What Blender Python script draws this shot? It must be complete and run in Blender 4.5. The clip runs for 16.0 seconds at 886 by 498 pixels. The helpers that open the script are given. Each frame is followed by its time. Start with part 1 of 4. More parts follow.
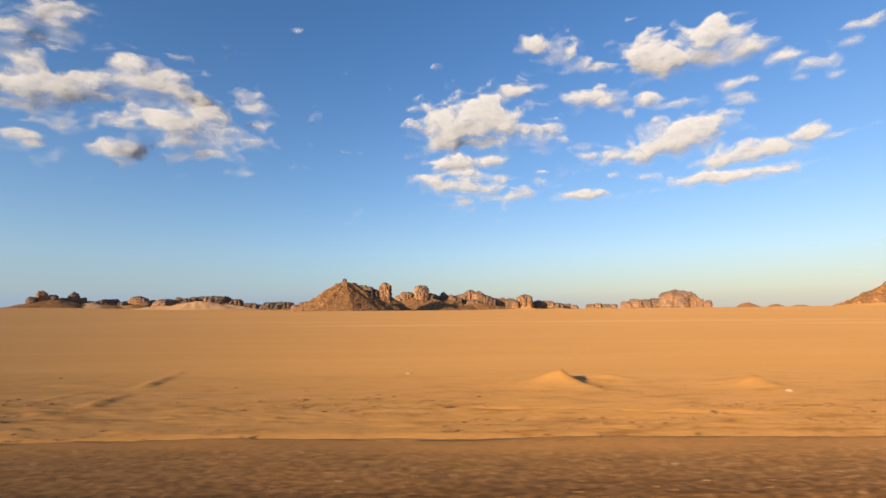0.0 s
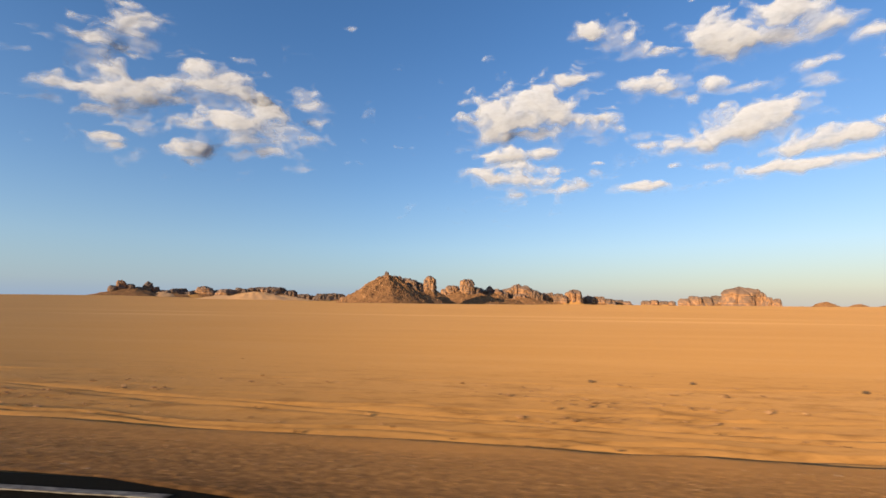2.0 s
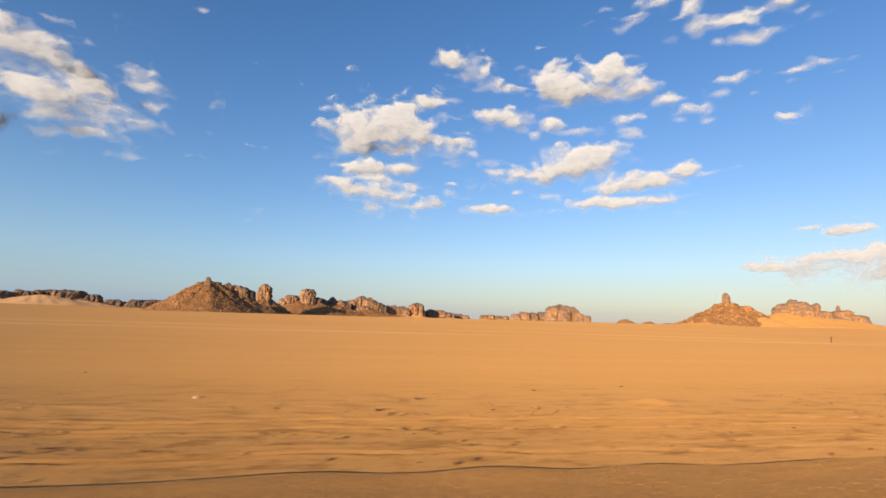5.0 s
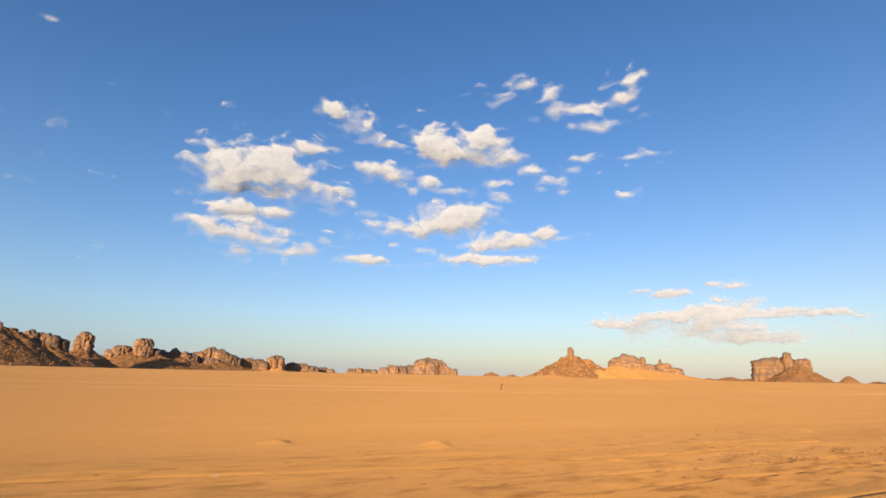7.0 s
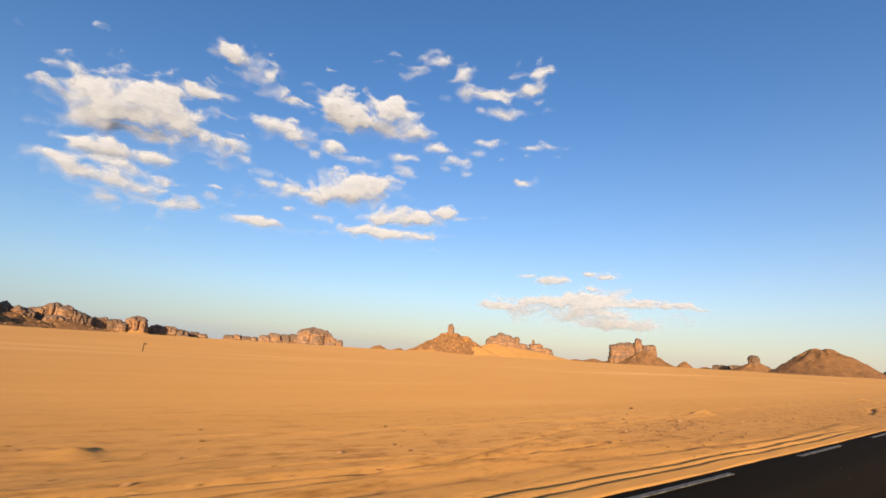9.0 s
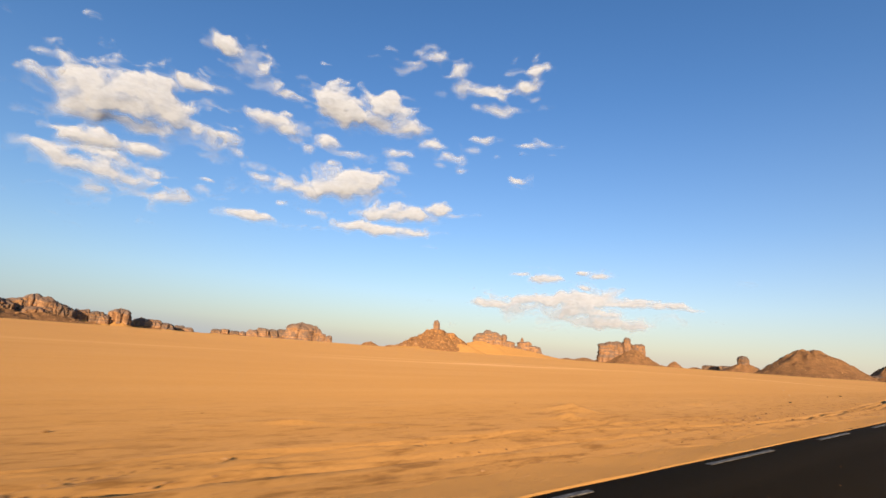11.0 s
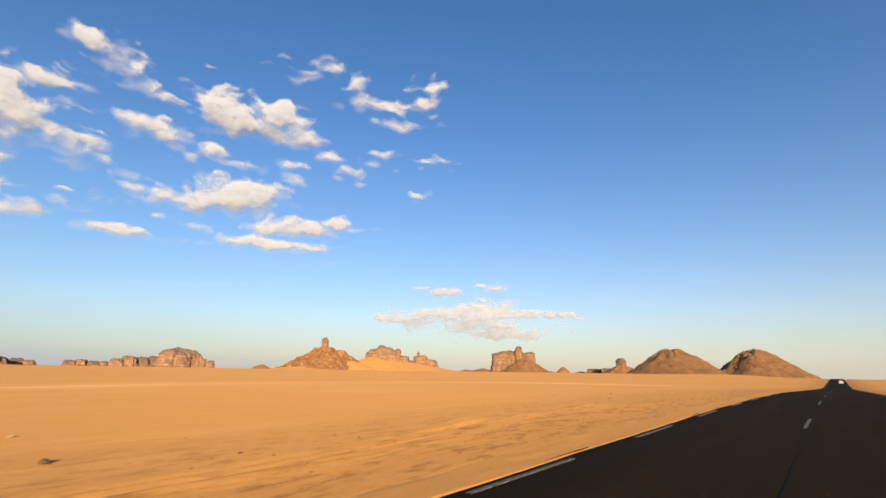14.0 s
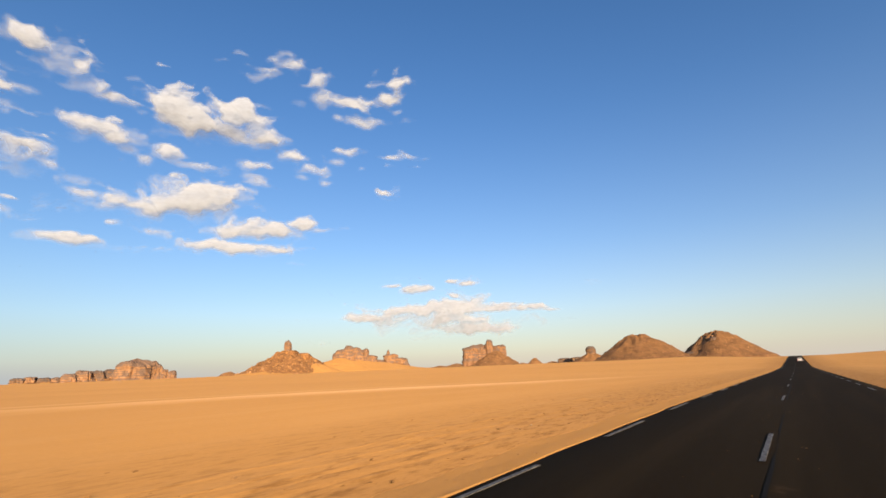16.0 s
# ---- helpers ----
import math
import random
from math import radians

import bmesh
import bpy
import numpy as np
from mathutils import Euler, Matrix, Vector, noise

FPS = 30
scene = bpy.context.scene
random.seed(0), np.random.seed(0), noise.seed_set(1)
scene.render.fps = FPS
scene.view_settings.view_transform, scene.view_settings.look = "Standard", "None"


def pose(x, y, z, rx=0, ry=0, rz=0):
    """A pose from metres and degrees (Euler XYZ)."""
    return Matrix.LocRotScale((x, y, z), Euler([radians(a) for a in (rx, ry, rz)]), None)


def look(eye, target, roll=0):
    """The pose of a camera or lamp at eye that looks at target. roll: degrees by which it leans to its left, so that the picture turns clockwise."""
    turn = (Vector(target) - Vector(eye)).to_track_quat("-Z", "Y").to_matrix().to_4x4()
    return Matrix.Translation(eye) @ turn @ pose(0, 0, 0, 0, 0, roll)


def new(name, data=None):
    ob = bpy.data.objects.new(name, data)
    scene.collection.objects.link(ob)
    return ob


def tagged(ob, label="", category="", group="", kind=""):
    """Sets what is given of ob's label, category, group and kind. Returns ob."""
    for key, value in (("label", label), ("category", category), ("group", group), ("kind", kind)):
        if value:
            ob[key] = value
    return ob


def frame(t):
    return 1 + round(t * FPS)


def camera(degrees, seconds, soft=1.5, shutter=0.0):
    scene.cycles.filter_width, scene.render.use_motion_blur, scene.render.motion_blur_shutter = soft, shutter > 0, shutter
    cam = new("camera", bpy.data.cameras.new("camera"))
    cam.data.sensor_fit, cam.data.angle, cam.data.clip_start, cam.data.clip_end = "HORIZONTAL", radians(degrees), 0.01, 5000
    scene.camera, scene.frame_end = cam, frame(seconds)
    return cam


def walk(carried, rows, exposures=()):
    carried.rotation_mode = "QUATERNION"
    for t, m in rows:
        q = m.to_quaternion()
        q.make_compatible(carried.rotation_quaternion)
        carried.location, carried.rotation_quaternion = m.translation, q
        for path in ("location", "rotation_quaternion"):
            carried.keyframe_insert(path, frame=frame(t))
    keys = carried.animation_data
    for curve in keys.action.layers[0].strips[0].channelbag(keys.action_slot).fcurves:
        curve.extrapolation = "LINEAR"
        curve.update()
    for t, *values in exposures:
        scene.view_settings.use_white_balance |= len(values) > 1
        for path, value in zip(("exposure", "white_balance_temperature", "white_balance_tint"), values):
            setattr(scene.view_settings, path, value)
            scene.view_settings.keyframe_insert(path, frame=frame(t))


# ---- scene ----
cam = camera(86.9, 16.0, 1.6, 0.12)
EYE = 1.55  # height of the lens over the road


def smooth(a, b, v):
    u = np.clip((np.asarray(v, float) - a) / (b - a), 0, 1)
    return u * u * (3 - 2 * u)


def road_level(x):
    """The long profile of the road: a gentle crest, a dip and a far rise."""
    xs = (-5200, 190, 215, 248, 268, 287, 300, 318, 400, 486, 600, 726, 800, 5400)
    zs = (0, 0, 0.05, 0.32, 0.6, 0.9, 1.0, 1.0, 0.2, -0.5, 1.2, 3.2, 3.4, 3.6)
    return np.interp(x, xs, zs)


# seconds, metres along and across the road, yaw, pitch, roll
PATH = (
    (0, 5.00, 0.00, -0.47, 7.38, 0.35),
    (0.5, 14.60, 0.00, 1.57, 6.41, 1.31),
    (1, 24.25, 0.00, 5.00, 4.28, -1.41),
    (1.5, 34.00, 0.00, 7.46, 3.37, -2.87),
    (2, 44.05, 0.00, 6.18, 6.60, -0.67),
    (2.5, 54.38, 0.00, 3.43, 5.81, -1.23),
    (3, 64.89, 0.00, -0.78, 5.53, -2.38),
    (3.5, 75.29, 0.00, -4.97, 6.39, -3.24),
    (6, 125.45, 0.00, -15.67, 10.92, -0.61),
    (6.5, 135.12, 0.00, -20.15, 13.18, -0.81),
    (7, 144.67, 0.10, -26.03, 15.17, -1.44),
    (7.5, 154.10, 0.25, -31.65, 15.41, -2.63),
    (8, 163.55, 0.42, -36.01, 13.56, -3.56),
    (8.5, 172.40, 0.40, -38.48, 12.81, -3.32),
    (11, 216.75, 0.10, -39.59, 12.43, -4.41),
    (11.5, 225.21, 0.12, -44.39, 15.66, -2.88),
    (12, 233.56, 0.10, -46.90, 16.72, -1.79),
    (12.5, 241.79, 0.00, -47.11, 14.29, -1.81),
    (13, 249.89, -0.04, -50.16, 11.80, -1.35),
    (13.5, 257.88, -0.12, -51.50, 12.62, -0.75),
    (14, 265.74, -0.20, -50.86, 14.85, -1.06),
    (14.5, 273.49, -0.20, -49.42, 16.12, -0.31),
    (15, 281.11, -0.15, -51.09, 14.81, -1.22),
    (15.5, 290.12, -0.05, -53.67, 15.69, 0.26),
    (16, 299.20, 0.00, -53.64, 14.43, 1.97),
)
walk(cam, [(t, pose(x, y, EYE + float(road_level(x)), 90 + p, r, w)) for t, x, y, w, p, r in PATH],
     exposures=[(0, 0.80), (16, 0.80)])

# ---- light ----
SUN_HEIGHT, SUN_AZIMUTH = 11.5, 223.0  # degrees; azimuth clockwise from +y
world = bpy.data.worlds.new("sky")
scene.world = world
world.use_nodes = True
sky = world.node_tree.nodes.new("ShaderNodeTexSky")
sky.sky_type, sky.sun_disc = "NISHITA", False
sky.sun_elevation, sky.sun_rotation = radians(SUN_HEIGHT), radians(SUN_AZIMUTH)
sky.air_density, sky.dust_density, sky.ozone_density = 1.0, 0.6, 1.5
sky_nodes, sky_links = world.node_tree.nodes, world.node_tree.links
hue = sky_nodes.new("ShaderNodeHueSaturation")
hue.inputs["Saturation"].default_value = 1.25
sky_links.new(sky.outputs[0], hue.inputs["Color"])
rich = sky_nodes.new("ShaderNodeMix")  # a richer blue
rich.data_type, rich.blend_type = "RGBA", "MULTIPLY"
rich.inputs[0].default_value, rich.inputs[7].default_value = 1.0, (0.97, 1.05, 1.30, 1)
sky_links.new(hue.outputs[0], rich.inputs[6])
way = sky_nodes.new("ShaderNodeTexCoord")
split = sky_nodes.new("ShaderNodeSeparateXYZ")
sky_links.new(way.outputs["Generated"], split.inputs[0])
dust = sky_nodes.new("ShaderNodeValToRGB")  # dust haze that thins out with height
dust.color_ramp.interpolation = "B_SPLINE"
dust.color_ramp.elements[0].color, dust.color_ramp.elements[1].position, dust.color_ramp.elements[1].color = (0.92, 0.92, 0.92, 1), 0.5, (0, 0, 0, 1)
for at, value in ((0.035, 0.66), (0.12, 0.31), (0.25, 0.11)):
    dust.color_ramp.elements.new(at).color = (value, value, value, 1)
sky_links.new(split.outputs["Z"], dust.inputs[0])
haze = sky_nodes.new("ShaderNodeMix")
haze.data_type = "RGBA"
facing = sky_nodes.new("ShaderNodeVectorMath")  # the dust glows most on the side away from the sun
facing.operation = "DOT_PRODUCT"
facing.inputs[1].default_value = (math.sin(radians(75)), math.cos(radians(75)), 0)
sky_links.new(way.outputs["Generated"], facing.inputs[0])
glow = sky_nodes.new("ShaderNodeValToRGB")
glow.color_ramp.elements[0].position, glow.color_ramp.elements[0].color = 0.0, (0.45, 0.635, 0.91, 1)
glow.color_ramp.elements[1].position, glow.color_ramp.elements[1].color = 1.0, (1.0, 0.90, 0.80, 1)
glow.color_ramp.elements.new(0.72).color = (0.84, 0.81, 0.77, 1)
sky_links.new(facing.outputs["Value"], glow.inputs[0])
lift = sky_nodes.new("ShaderNodeMix")
lift.data_type, lift.blend_type = "RGBA", "MULTIPLY"
lift.inputs[0].default_value, lift.inputs[7].default_value = 1.0, (4.55, 4.5, 4.5, 1)
lift.clamp_result = False
sky_links.new(glow.outputs[0], lift.inputs[6])
sky_links.new(lift.outputs[2], haze.inputs[7])
sky_links.new(dust.outputs[0], haze.inputs[0]), sky_links.new(rich.outputs[2], haze.inputs[6])
sky_links.new(haze.outputs[2], sky_nodes["Background"].inputs[0])
world.node_tree.nodes["Background"].inputs[1].default_value = 0.088
sun = new("sun", bpy.data.lights.new("sun", "SUN"))
sun.data.energy, sun.data.angle, sun.data.color = 5.0, radians(0.6), (1.0, 0.76, 0.50)
sun.matrix_world = look((math.sin(radians(SUN_AZIMUTH)) * 100, math.cos(radians(SUN_AZIMUTH)) * 100,
                         math.tan(radians(SUN_HEIGHT)) * 100), (0, 0, 0))

# ---- materials ----
def material(name, rough=0.9, spec=0.2):
    m = bpy.data.materials.new(name)
    m.use_nodes = True
    n, l = m.node_tree.nodes, m.node_tree.links
    b = n["Principled BSDF"]
    b.inputs["Roughness"].default_value = rough
    b.inputs["Specular IOR Level"].default_value = spec
    b.inputs["Diffuse Roughness"].default_value = 0.15 if rough > 0.85 else 0.0
    return m, n, l, b


def noise_node(n, l, where, scale, detail=4.0, rough=0.55, distort=0.0):
    k = n.new("ShaderNodeTexNoise")
    k.inputs["Scale"].default_value, k.inputs["Detail"].default_value = scale, detail
    k.inputs["Roughness"].default_value, k.inputs["Distortion"].default_value = rough, distort
    l.new(where, k.inputs["Vector"])
    return k.outputs["Fac"]


def ramp(n, l, fac, stops):
    r = n.new("ShaderNodeValToRGB")
    e = r.color_ramp.elements
    e[0].position, e[0].color = stops[0][0], (*stops[0][1], 1)
    e[1].position, e[1].color = stops[-1][0], (*stops[-1][1], 1)
    for p, c in stops[1:-1]:
        e.new(p).color = (*c, 1)
    l.new(fac, r.inputs[0])
    return r.outputs[0]


def blend(n, l, fac, a, b, kind="MIX"):
    x = n.new("ShaderNodeMix")
    x.data_type, x.blend_type = "RGBA", kind
    for socket, v in ((x.inputs[0], fac), (x.inputs[6], a), (x.inputs[7], b)):
        if isinstance(v, bpy.types.NodeSocket):
            l.new(v, socket)
        elif isinstance(v, tuple):
            socket.default_value = (*v, 1)
        else:
            socket.default_value = v
    return x.outputs[2]


def bump(n, l, b, height, strength, distance):
    k = n.new("ShaderNodeBump")
    k.inputs["Strength"].default_value, k.inputs["Distance"].default_value = strength, distance
    l.new(height, k.inputs["Height"])
    l.new(k.outputs[0], b.inputs["Normal"])


def place(n, l, scale=(1, 1, 1), socket="Object"):
    t, m = n.new("ShaderNodeTexCoord"), n.new("ShaderNodeMapping")
    m.inputs["Scale"].default_value = scale
    l.new(t.outputs[socket], m.inputs["Vector"])
    return m.outputs[0]


def sand_material(name, SAND, SAND_DARK, SAND_PALE, verge=False):
    m, n, l, b = material(name, 0.95, 0.1)
    b.inputs["Diffuse Roughness"].default_value = 0.4
    p = place(n, l)
    long = place(n, l, (0.12, 1, 1))
    broad = ramp(n, l, noise_node(n, l, p, 0.012, 5), [(0.3, SAND_DARK), (0.7, SAND)])
    streak = noise_node(n, l, long, 0.5, 6, 0.6)
    c = blend(n, l, ramp(n, l, streak, [(0.45, (0, 0, 0)), (0.8, (0.6, 0.6, 0.6))]), broad, SAND_PALE)
    fine = noise_node(n, l, p, 14, 6, 0.7)
    c = blend(n, l, 0.4, c, ramp(n, l, fine, [(0.3, (0.62, 0.6, 0.58)), (0.6, (1, 1, 1))]), "MULTIPLY")
    if verge:  # an old track across the plain, pale where the crust is broken
        t = n.new("ShaderNodeAttribute")
        t.attribute_name = "old_track"
        c = blend(n, l, t.outputs["Fac"], c, (0.66, 0.38, 0.16))
        # trodden, dusty sand in a ragged strip along the road
        away = n.new("ShaderNodeSeparateXYZ")
        l.new(p, away.inputs[0])
        side = n.new("ShaderNodeMath")
        side.operation = "ABSOLUTE"
        l.new(away.outputs["Y"], side.inputs[0])
        reach = n.new("ShaderNodeMath")
        reach.operation = "MULTIPLY_ADD"
        reach.inputs[1].default_value = 7.0
        l.new(noise_node(n, l, place(n, l, (0.06, 0.5, 1)), 0.7, 6, 0.65), reach.inputs[0]), l.new(side.outputs[0], reach.inputs[2])
        trodden = n.new("ShaderNodeMapRange")
        trodden.inputs["From Min"].default_value, trodden.inputs["From Max"].default_value = 9.2, 17.5
        trodden.inputs["To Min"].default_value, trodden.inputs["To Max"].default_value = 0.85, 0.0
        l.new(reach.outputs[0], trodden.inputs["Value"])
        c = blend(n, l, trodden.outputs[0], c, (0.80, 0.79, 0.82), "MULTIPLY")
        crumbs = noise_node(n, l, place(n, l, (0.35, 1, 1)), 3.2, 7, 0.72)
        crumbs = ramp(n, l, crumbs, [(0.36, (0.50, 0.46, 0.42)), (0.50, (1, 1, 1))])
        c = blend(n, l, trodden.outputs[0], c, blend(n, l, 1.0, c, crumbs, "MULTIPLY"))
    l.new(c, b.inputs["Base Color"])
    bump(n, l, b, noise_node(n, l, place(n, l, (0.5, 1, 1)), 5, 8, 0.65), 0.28, 0.05)
    return m


SAND, SAND_DARK, SAND_PALE = (0.53, 0.272, 0.078), (0.47, 0.236, 0.065), (0.56, 0.304, 0.102)


def gravel_material():
    """Crushed stone, darker towards the asphalt, that thins out into trodden sand."""
    m, n, l, b = material("gravel", 0.95, 0.1)
    b.inputs["Diffuse Roughness"].default_value = 0.5
    p = place(n, l)
    c = ramp(n, l, noise_node(n, l, p, 11, 7, 0.8), [(0.35, (0.055, 0.029, 0.013)), (0.5, (0.21, 0.106, 0.037)), (0.64, (0.47, 0.24, 0.084))])
    a = n.new("ShaderNodeAttribute")
    a.attribute_name = "across"
    streak = noise_node(n, l, place(n, l, (0.10, 1.6, 1)), 1.3, 6, 0.68)
    far = n.new("ShaderNodeMath")
    far.operation = "MULTIPLY_ADD"
    far.inputs[1].default_value = 0.6
    l.new(a.outputs["Fac"], far.inputs[0])
    half = n.new("ShaderNodeMath")
    half.operation = "MULTIPLY"
    half.inputs[1].default_value = 0.55
    l.new(streak, half.inputs[0]), l.new(half.outputs[0], far.inputs[2])
    # streaky tone multiplied over the stones, darkest at the inner edge
    worn = ramp(n, l, far.outputs[0], [(0.20, (0.36, 0.34, 0.32)), (0.38, (0.74, 0.72, 0.70)), (0.52, (0.9, 0.9, 0.9))])
    c = blend(n, l, 1.0, c, worn, "MULTIPLY")
    sandy = ramp(n, l, far.outputs[0], [(0.33, (0.08, 0.08, 0.08)), (0.62, (0.42, 0.42, 0.42)), (0.84, (0.95, 0.95, 0.95))])
    c = blend(n, l, sandy, c, (0.37, 0.178, 0.052))
    along = n.new("ShaderNodeSeparateXYZ")  # farther on, blown sand covers the stones
    l.new(p, along.inputs[0])
    cover = n.new("ShaderNodeMapRange")
    cover.inputs["From Min"].default_value, cover.inputs["From Max"].default_value, cover.inputs["To Max"].default_value = 88, 125, 0.90
    l.new(along.outputs["X"], cover.inputs["Value"])
    c = blend(n, l, cover.outputs[0], c, (0.47, 0.236, 0.066))
    l.new(c, b.inputs["Base Color"])
    bump(n, l, b, noise_node(n, l, p, 16, 7, 0.72), 0.5, 0.045)
    return m


def stone_material(stops=((0.0, (0.09, 0.045, 0.016)), (0.55, (0.27, 0.135, 0.042)), (0.90, (0.37, 0.19, 0.068)), (0.985, (0.42, 0.235, 0.10)), (1.0, (0.54, 0.39, 0.25)))):
    m, n, l, b = material("stones", 0.9, 0.2)
    g = n.new("ShaderNodeNewGeometry")
    c = ramp(n, l, g.outputs["Random Per Island"], stops)
    l.new(c, b.inputs["Base Color"])
    return m


def asphalt_material():
    m, n, l, b = material("asphalt", 0.95, 0.03)
    p = place(n, l)
    c = ramp(n, l, noise_node(n, l, p, 60, 4, 0.7), [(0.35, (0.010, 0.0066, 0.0030)), (0.65, (0.026, 0.0172, 0.0078))])
    worn = noise_node(n, l, place(n, l, (0.03, 0.9, 1)), 1.2, 4)
    c = blend(n, l, ramp(n, l, worn, [(0.45, (0, 0, 0)), (0.75, (0.5, 0.5, 0.5))]), c, (0.036, 0.024, 0.011))
    sandy = noise_node(n, l, p, 0.9, 8, 0.75)
    c = blend(n, l, ramp(n, l, sandy, [(0.62, (0, 0, 0)), (0.74, (0.25, 0.25, 0.25))]), c, (0.15, 0.09, 0.042))
    l.new(c, b.inputs["Base Color"])
    bump(n, l, b, noise_node(n, l, p, 90, 3, 0.6), 0.5, 0.01)
    return m


def paint_material():
    m, n, l, b = material("road_paint", 0.7, 0.3)
    worn = noise_node(n, l, place(n, l), 16, 6, 0.75)
    c = ramp(n, l, worn, [(0.42, (0.035, 0.026, 0.018)), (0.58, (0.20, 0.18, 0.15)), (0.8, (0.30, 0.275, 0.235))])
    l.new(c, b.inputs["Base Color"])
    return m


def rock_material(name, light, mid, dark, relief=0.9, varnish=None, sand=None):
    m, n, l, b = material(name, 0.92, 0.15)
    p = place(n, l)
    tall = place(n, l, (1, 1, 0.22))
    flat = place(n, l, (0.25, 0.25, 1.6))
    c = ramp(n, l, noise_node(n, l, p, 0.06, 6, 0.62), [(0.3, dark), (0.5, mid), (0.68, light)])
    streak = noise_node(n, l, tall, 0.16, 6, 0.7)
    c = blend(n, l, ramp(n, l, streak, [(0.32, (0.55, 0.55, 0.55)), (0.52, (0, 0, 0))]), c, dark)
    c = blend(n, l, 0.5, c, ramp(n, l, noise_node(n, l, flat, 0.25, 5, 0.65), [(0.35, (0.6, 0.56, 0.53)), (0.6, (1, 1, 1))]), "MULTIPLY")
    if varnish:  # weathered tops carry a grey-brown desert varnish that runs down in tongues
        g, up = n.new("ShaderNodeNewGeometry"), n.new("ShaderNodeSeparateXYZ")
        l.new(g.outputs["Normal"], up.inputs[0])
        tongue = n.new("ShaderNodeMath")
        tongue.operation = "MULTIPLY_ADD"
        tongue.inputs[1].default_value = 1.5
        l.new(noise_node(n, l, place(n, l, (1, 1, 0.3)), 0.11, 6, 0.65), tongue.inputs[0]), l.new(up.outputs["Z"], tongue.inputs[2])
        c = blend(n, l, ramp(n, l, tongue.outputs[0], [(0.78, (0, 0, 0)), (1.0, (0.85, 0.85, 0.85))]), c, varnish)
    if sand:  # blown sand lodged between the blocks
        c = blend(n, l, ramp(n, l, noise_node(n, l, p, 0.13, 6, 0.7), [(0.54, (0, 0, 0)), (0.62, (0.6, 0.6, 0.6))]), c, sand)
    l.new(c, b.inputs["Base Color"])
    mixed = blend(n, l, 0.5, streak, noise_node(n, l, p, 0.35, 8, 0.7))
    bump(n, l, b, mixed, relief, 6.0)
    return m


def cloud_material():
    """Sunlit droplets: opaque in the heart, frayed to nothing at the rim by the cloud's own density."""
    m, n, l, b = material("cloud", 1.0, 0.0)
    n.remove(b)
    d, t, x = n.new("ShaderNodeBsdfDiffuse"), n.new("ShaderNodeBsdfTranslucent"), n.new("ShaderNodeMixShader")
    for k in (d, t):
        k.inputs["Color"].default_value = (*CLOUD, 1)
    x.inputs[0].default_value = 0.50
    g, toward, bend = n.new("ShaderNodeNewGeometry"), n.new("ShaderNodeVectorMath"), n.new("ShaderNodeVectorMath")
    toward.operation, bend.operation = "ADD", "NORMALIZE"  # light scattered on inside the cloud softens the turn away from the sun
    toward.inputs[1].default_value = (1.10 * math.sin(radians(SUN_AZIMUTH)), 1.10 * math.cos(radians(SUN_AZIMUTH)), 0.22)
    l.new(g.outputs["Normal"], toward.inputs[0]), l.new(toward.outputs[0], bend.inputs[0]), l.new(bend.outputs[0], d.inputs["Normal"])
    l.new(d.outputs[0], x.inputs[1]), l.new(t.outputs[0], x.inputs[2])
    a = n.new("ShaderNodeAttribute")
    a.attribute_name = "mist"
    grain = noise_node(n, l, place(n, l, (0.5, 0.5, 1)), 0.02, 6, 0.60, 0.25)
    fray = n.new("ShaderNodeMapRange")  # the noise thins the cloud, most of all near its rim
    fray.inputs["From Min"].default_value, fray.inputs["From Max"].default_value = 0.32, 0.66
    fray.inputs["To Min"].default_value, fray.inputs["To Max"].default_value = 0.84, 1.22
    l.new(grain, fray.inputs["Value"])
    r = n.new("ShaderNodeMath")
    r.operation, r.use_clamp = "MULTIPLY", True
    l.new(a.outputs["Fac"], r.inputs[0]), l.new(fray.outputs[0], r.inputs[1])
    clear, y = n.new("ShaderNodeBsdfTransparent"), n.new("ShaderNodeMixShader")
    l.new(r.outputs[0], y.inputs[0]), l.new(clear.outputs[0], y.inputs[1]), l.new(x.outputs[0], y.inputs[2])
    l.new(y.outputs[0], n["Material Output"].inputs["Surface"])
    return m


def plain_material(name, colour, rough=0.6, metal=0.0):
    m, n, l, b = material(name, rough, 0.4 if rough < 0.7 else 0.08)
    c = blend(n, l, ramp(n, l, noise_node(n, l, place(n, l), 7, 5), [(0.3, (0, 0, 0)), (0.8, (0.4, 0.4, 0.4))]), colour, tuple(v * 0.7 for v in colour))
    l.new(c, b.inputs["Base Color"])
    b.inputs["Metallic"].default_value = metal
    return m


CLOUD = (0.54, 0.585, 0.655)
M_SAND, M_GRAVEL, M_STONE, M_ASPHALT, M_PAINT, M_CLOUD = (
    sand_material("sand", SAND, SAND_DARK, SAND_PALE, True), gravel_material(), stone_material(), asphalt_material(), paint_material(), cloud_material())
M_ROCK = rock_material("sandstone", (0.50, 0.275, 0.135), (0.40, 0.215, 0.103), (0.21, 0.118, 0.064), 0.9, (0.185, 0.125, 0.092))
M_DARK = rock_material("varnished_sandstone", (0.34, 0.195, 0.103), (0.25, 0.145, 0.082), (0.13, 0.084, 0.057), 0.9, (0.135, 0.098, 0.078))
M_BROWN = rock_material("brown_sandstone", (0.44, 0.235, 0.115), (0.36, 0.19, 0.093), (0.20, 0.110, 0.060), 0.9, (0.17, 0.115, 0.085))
M_TALUS = rock_material("talus", (0.34, 0.172, 0.070), (0.27, 0.135, 0.055), (0.17, 0.088, 0.040), 0.8)
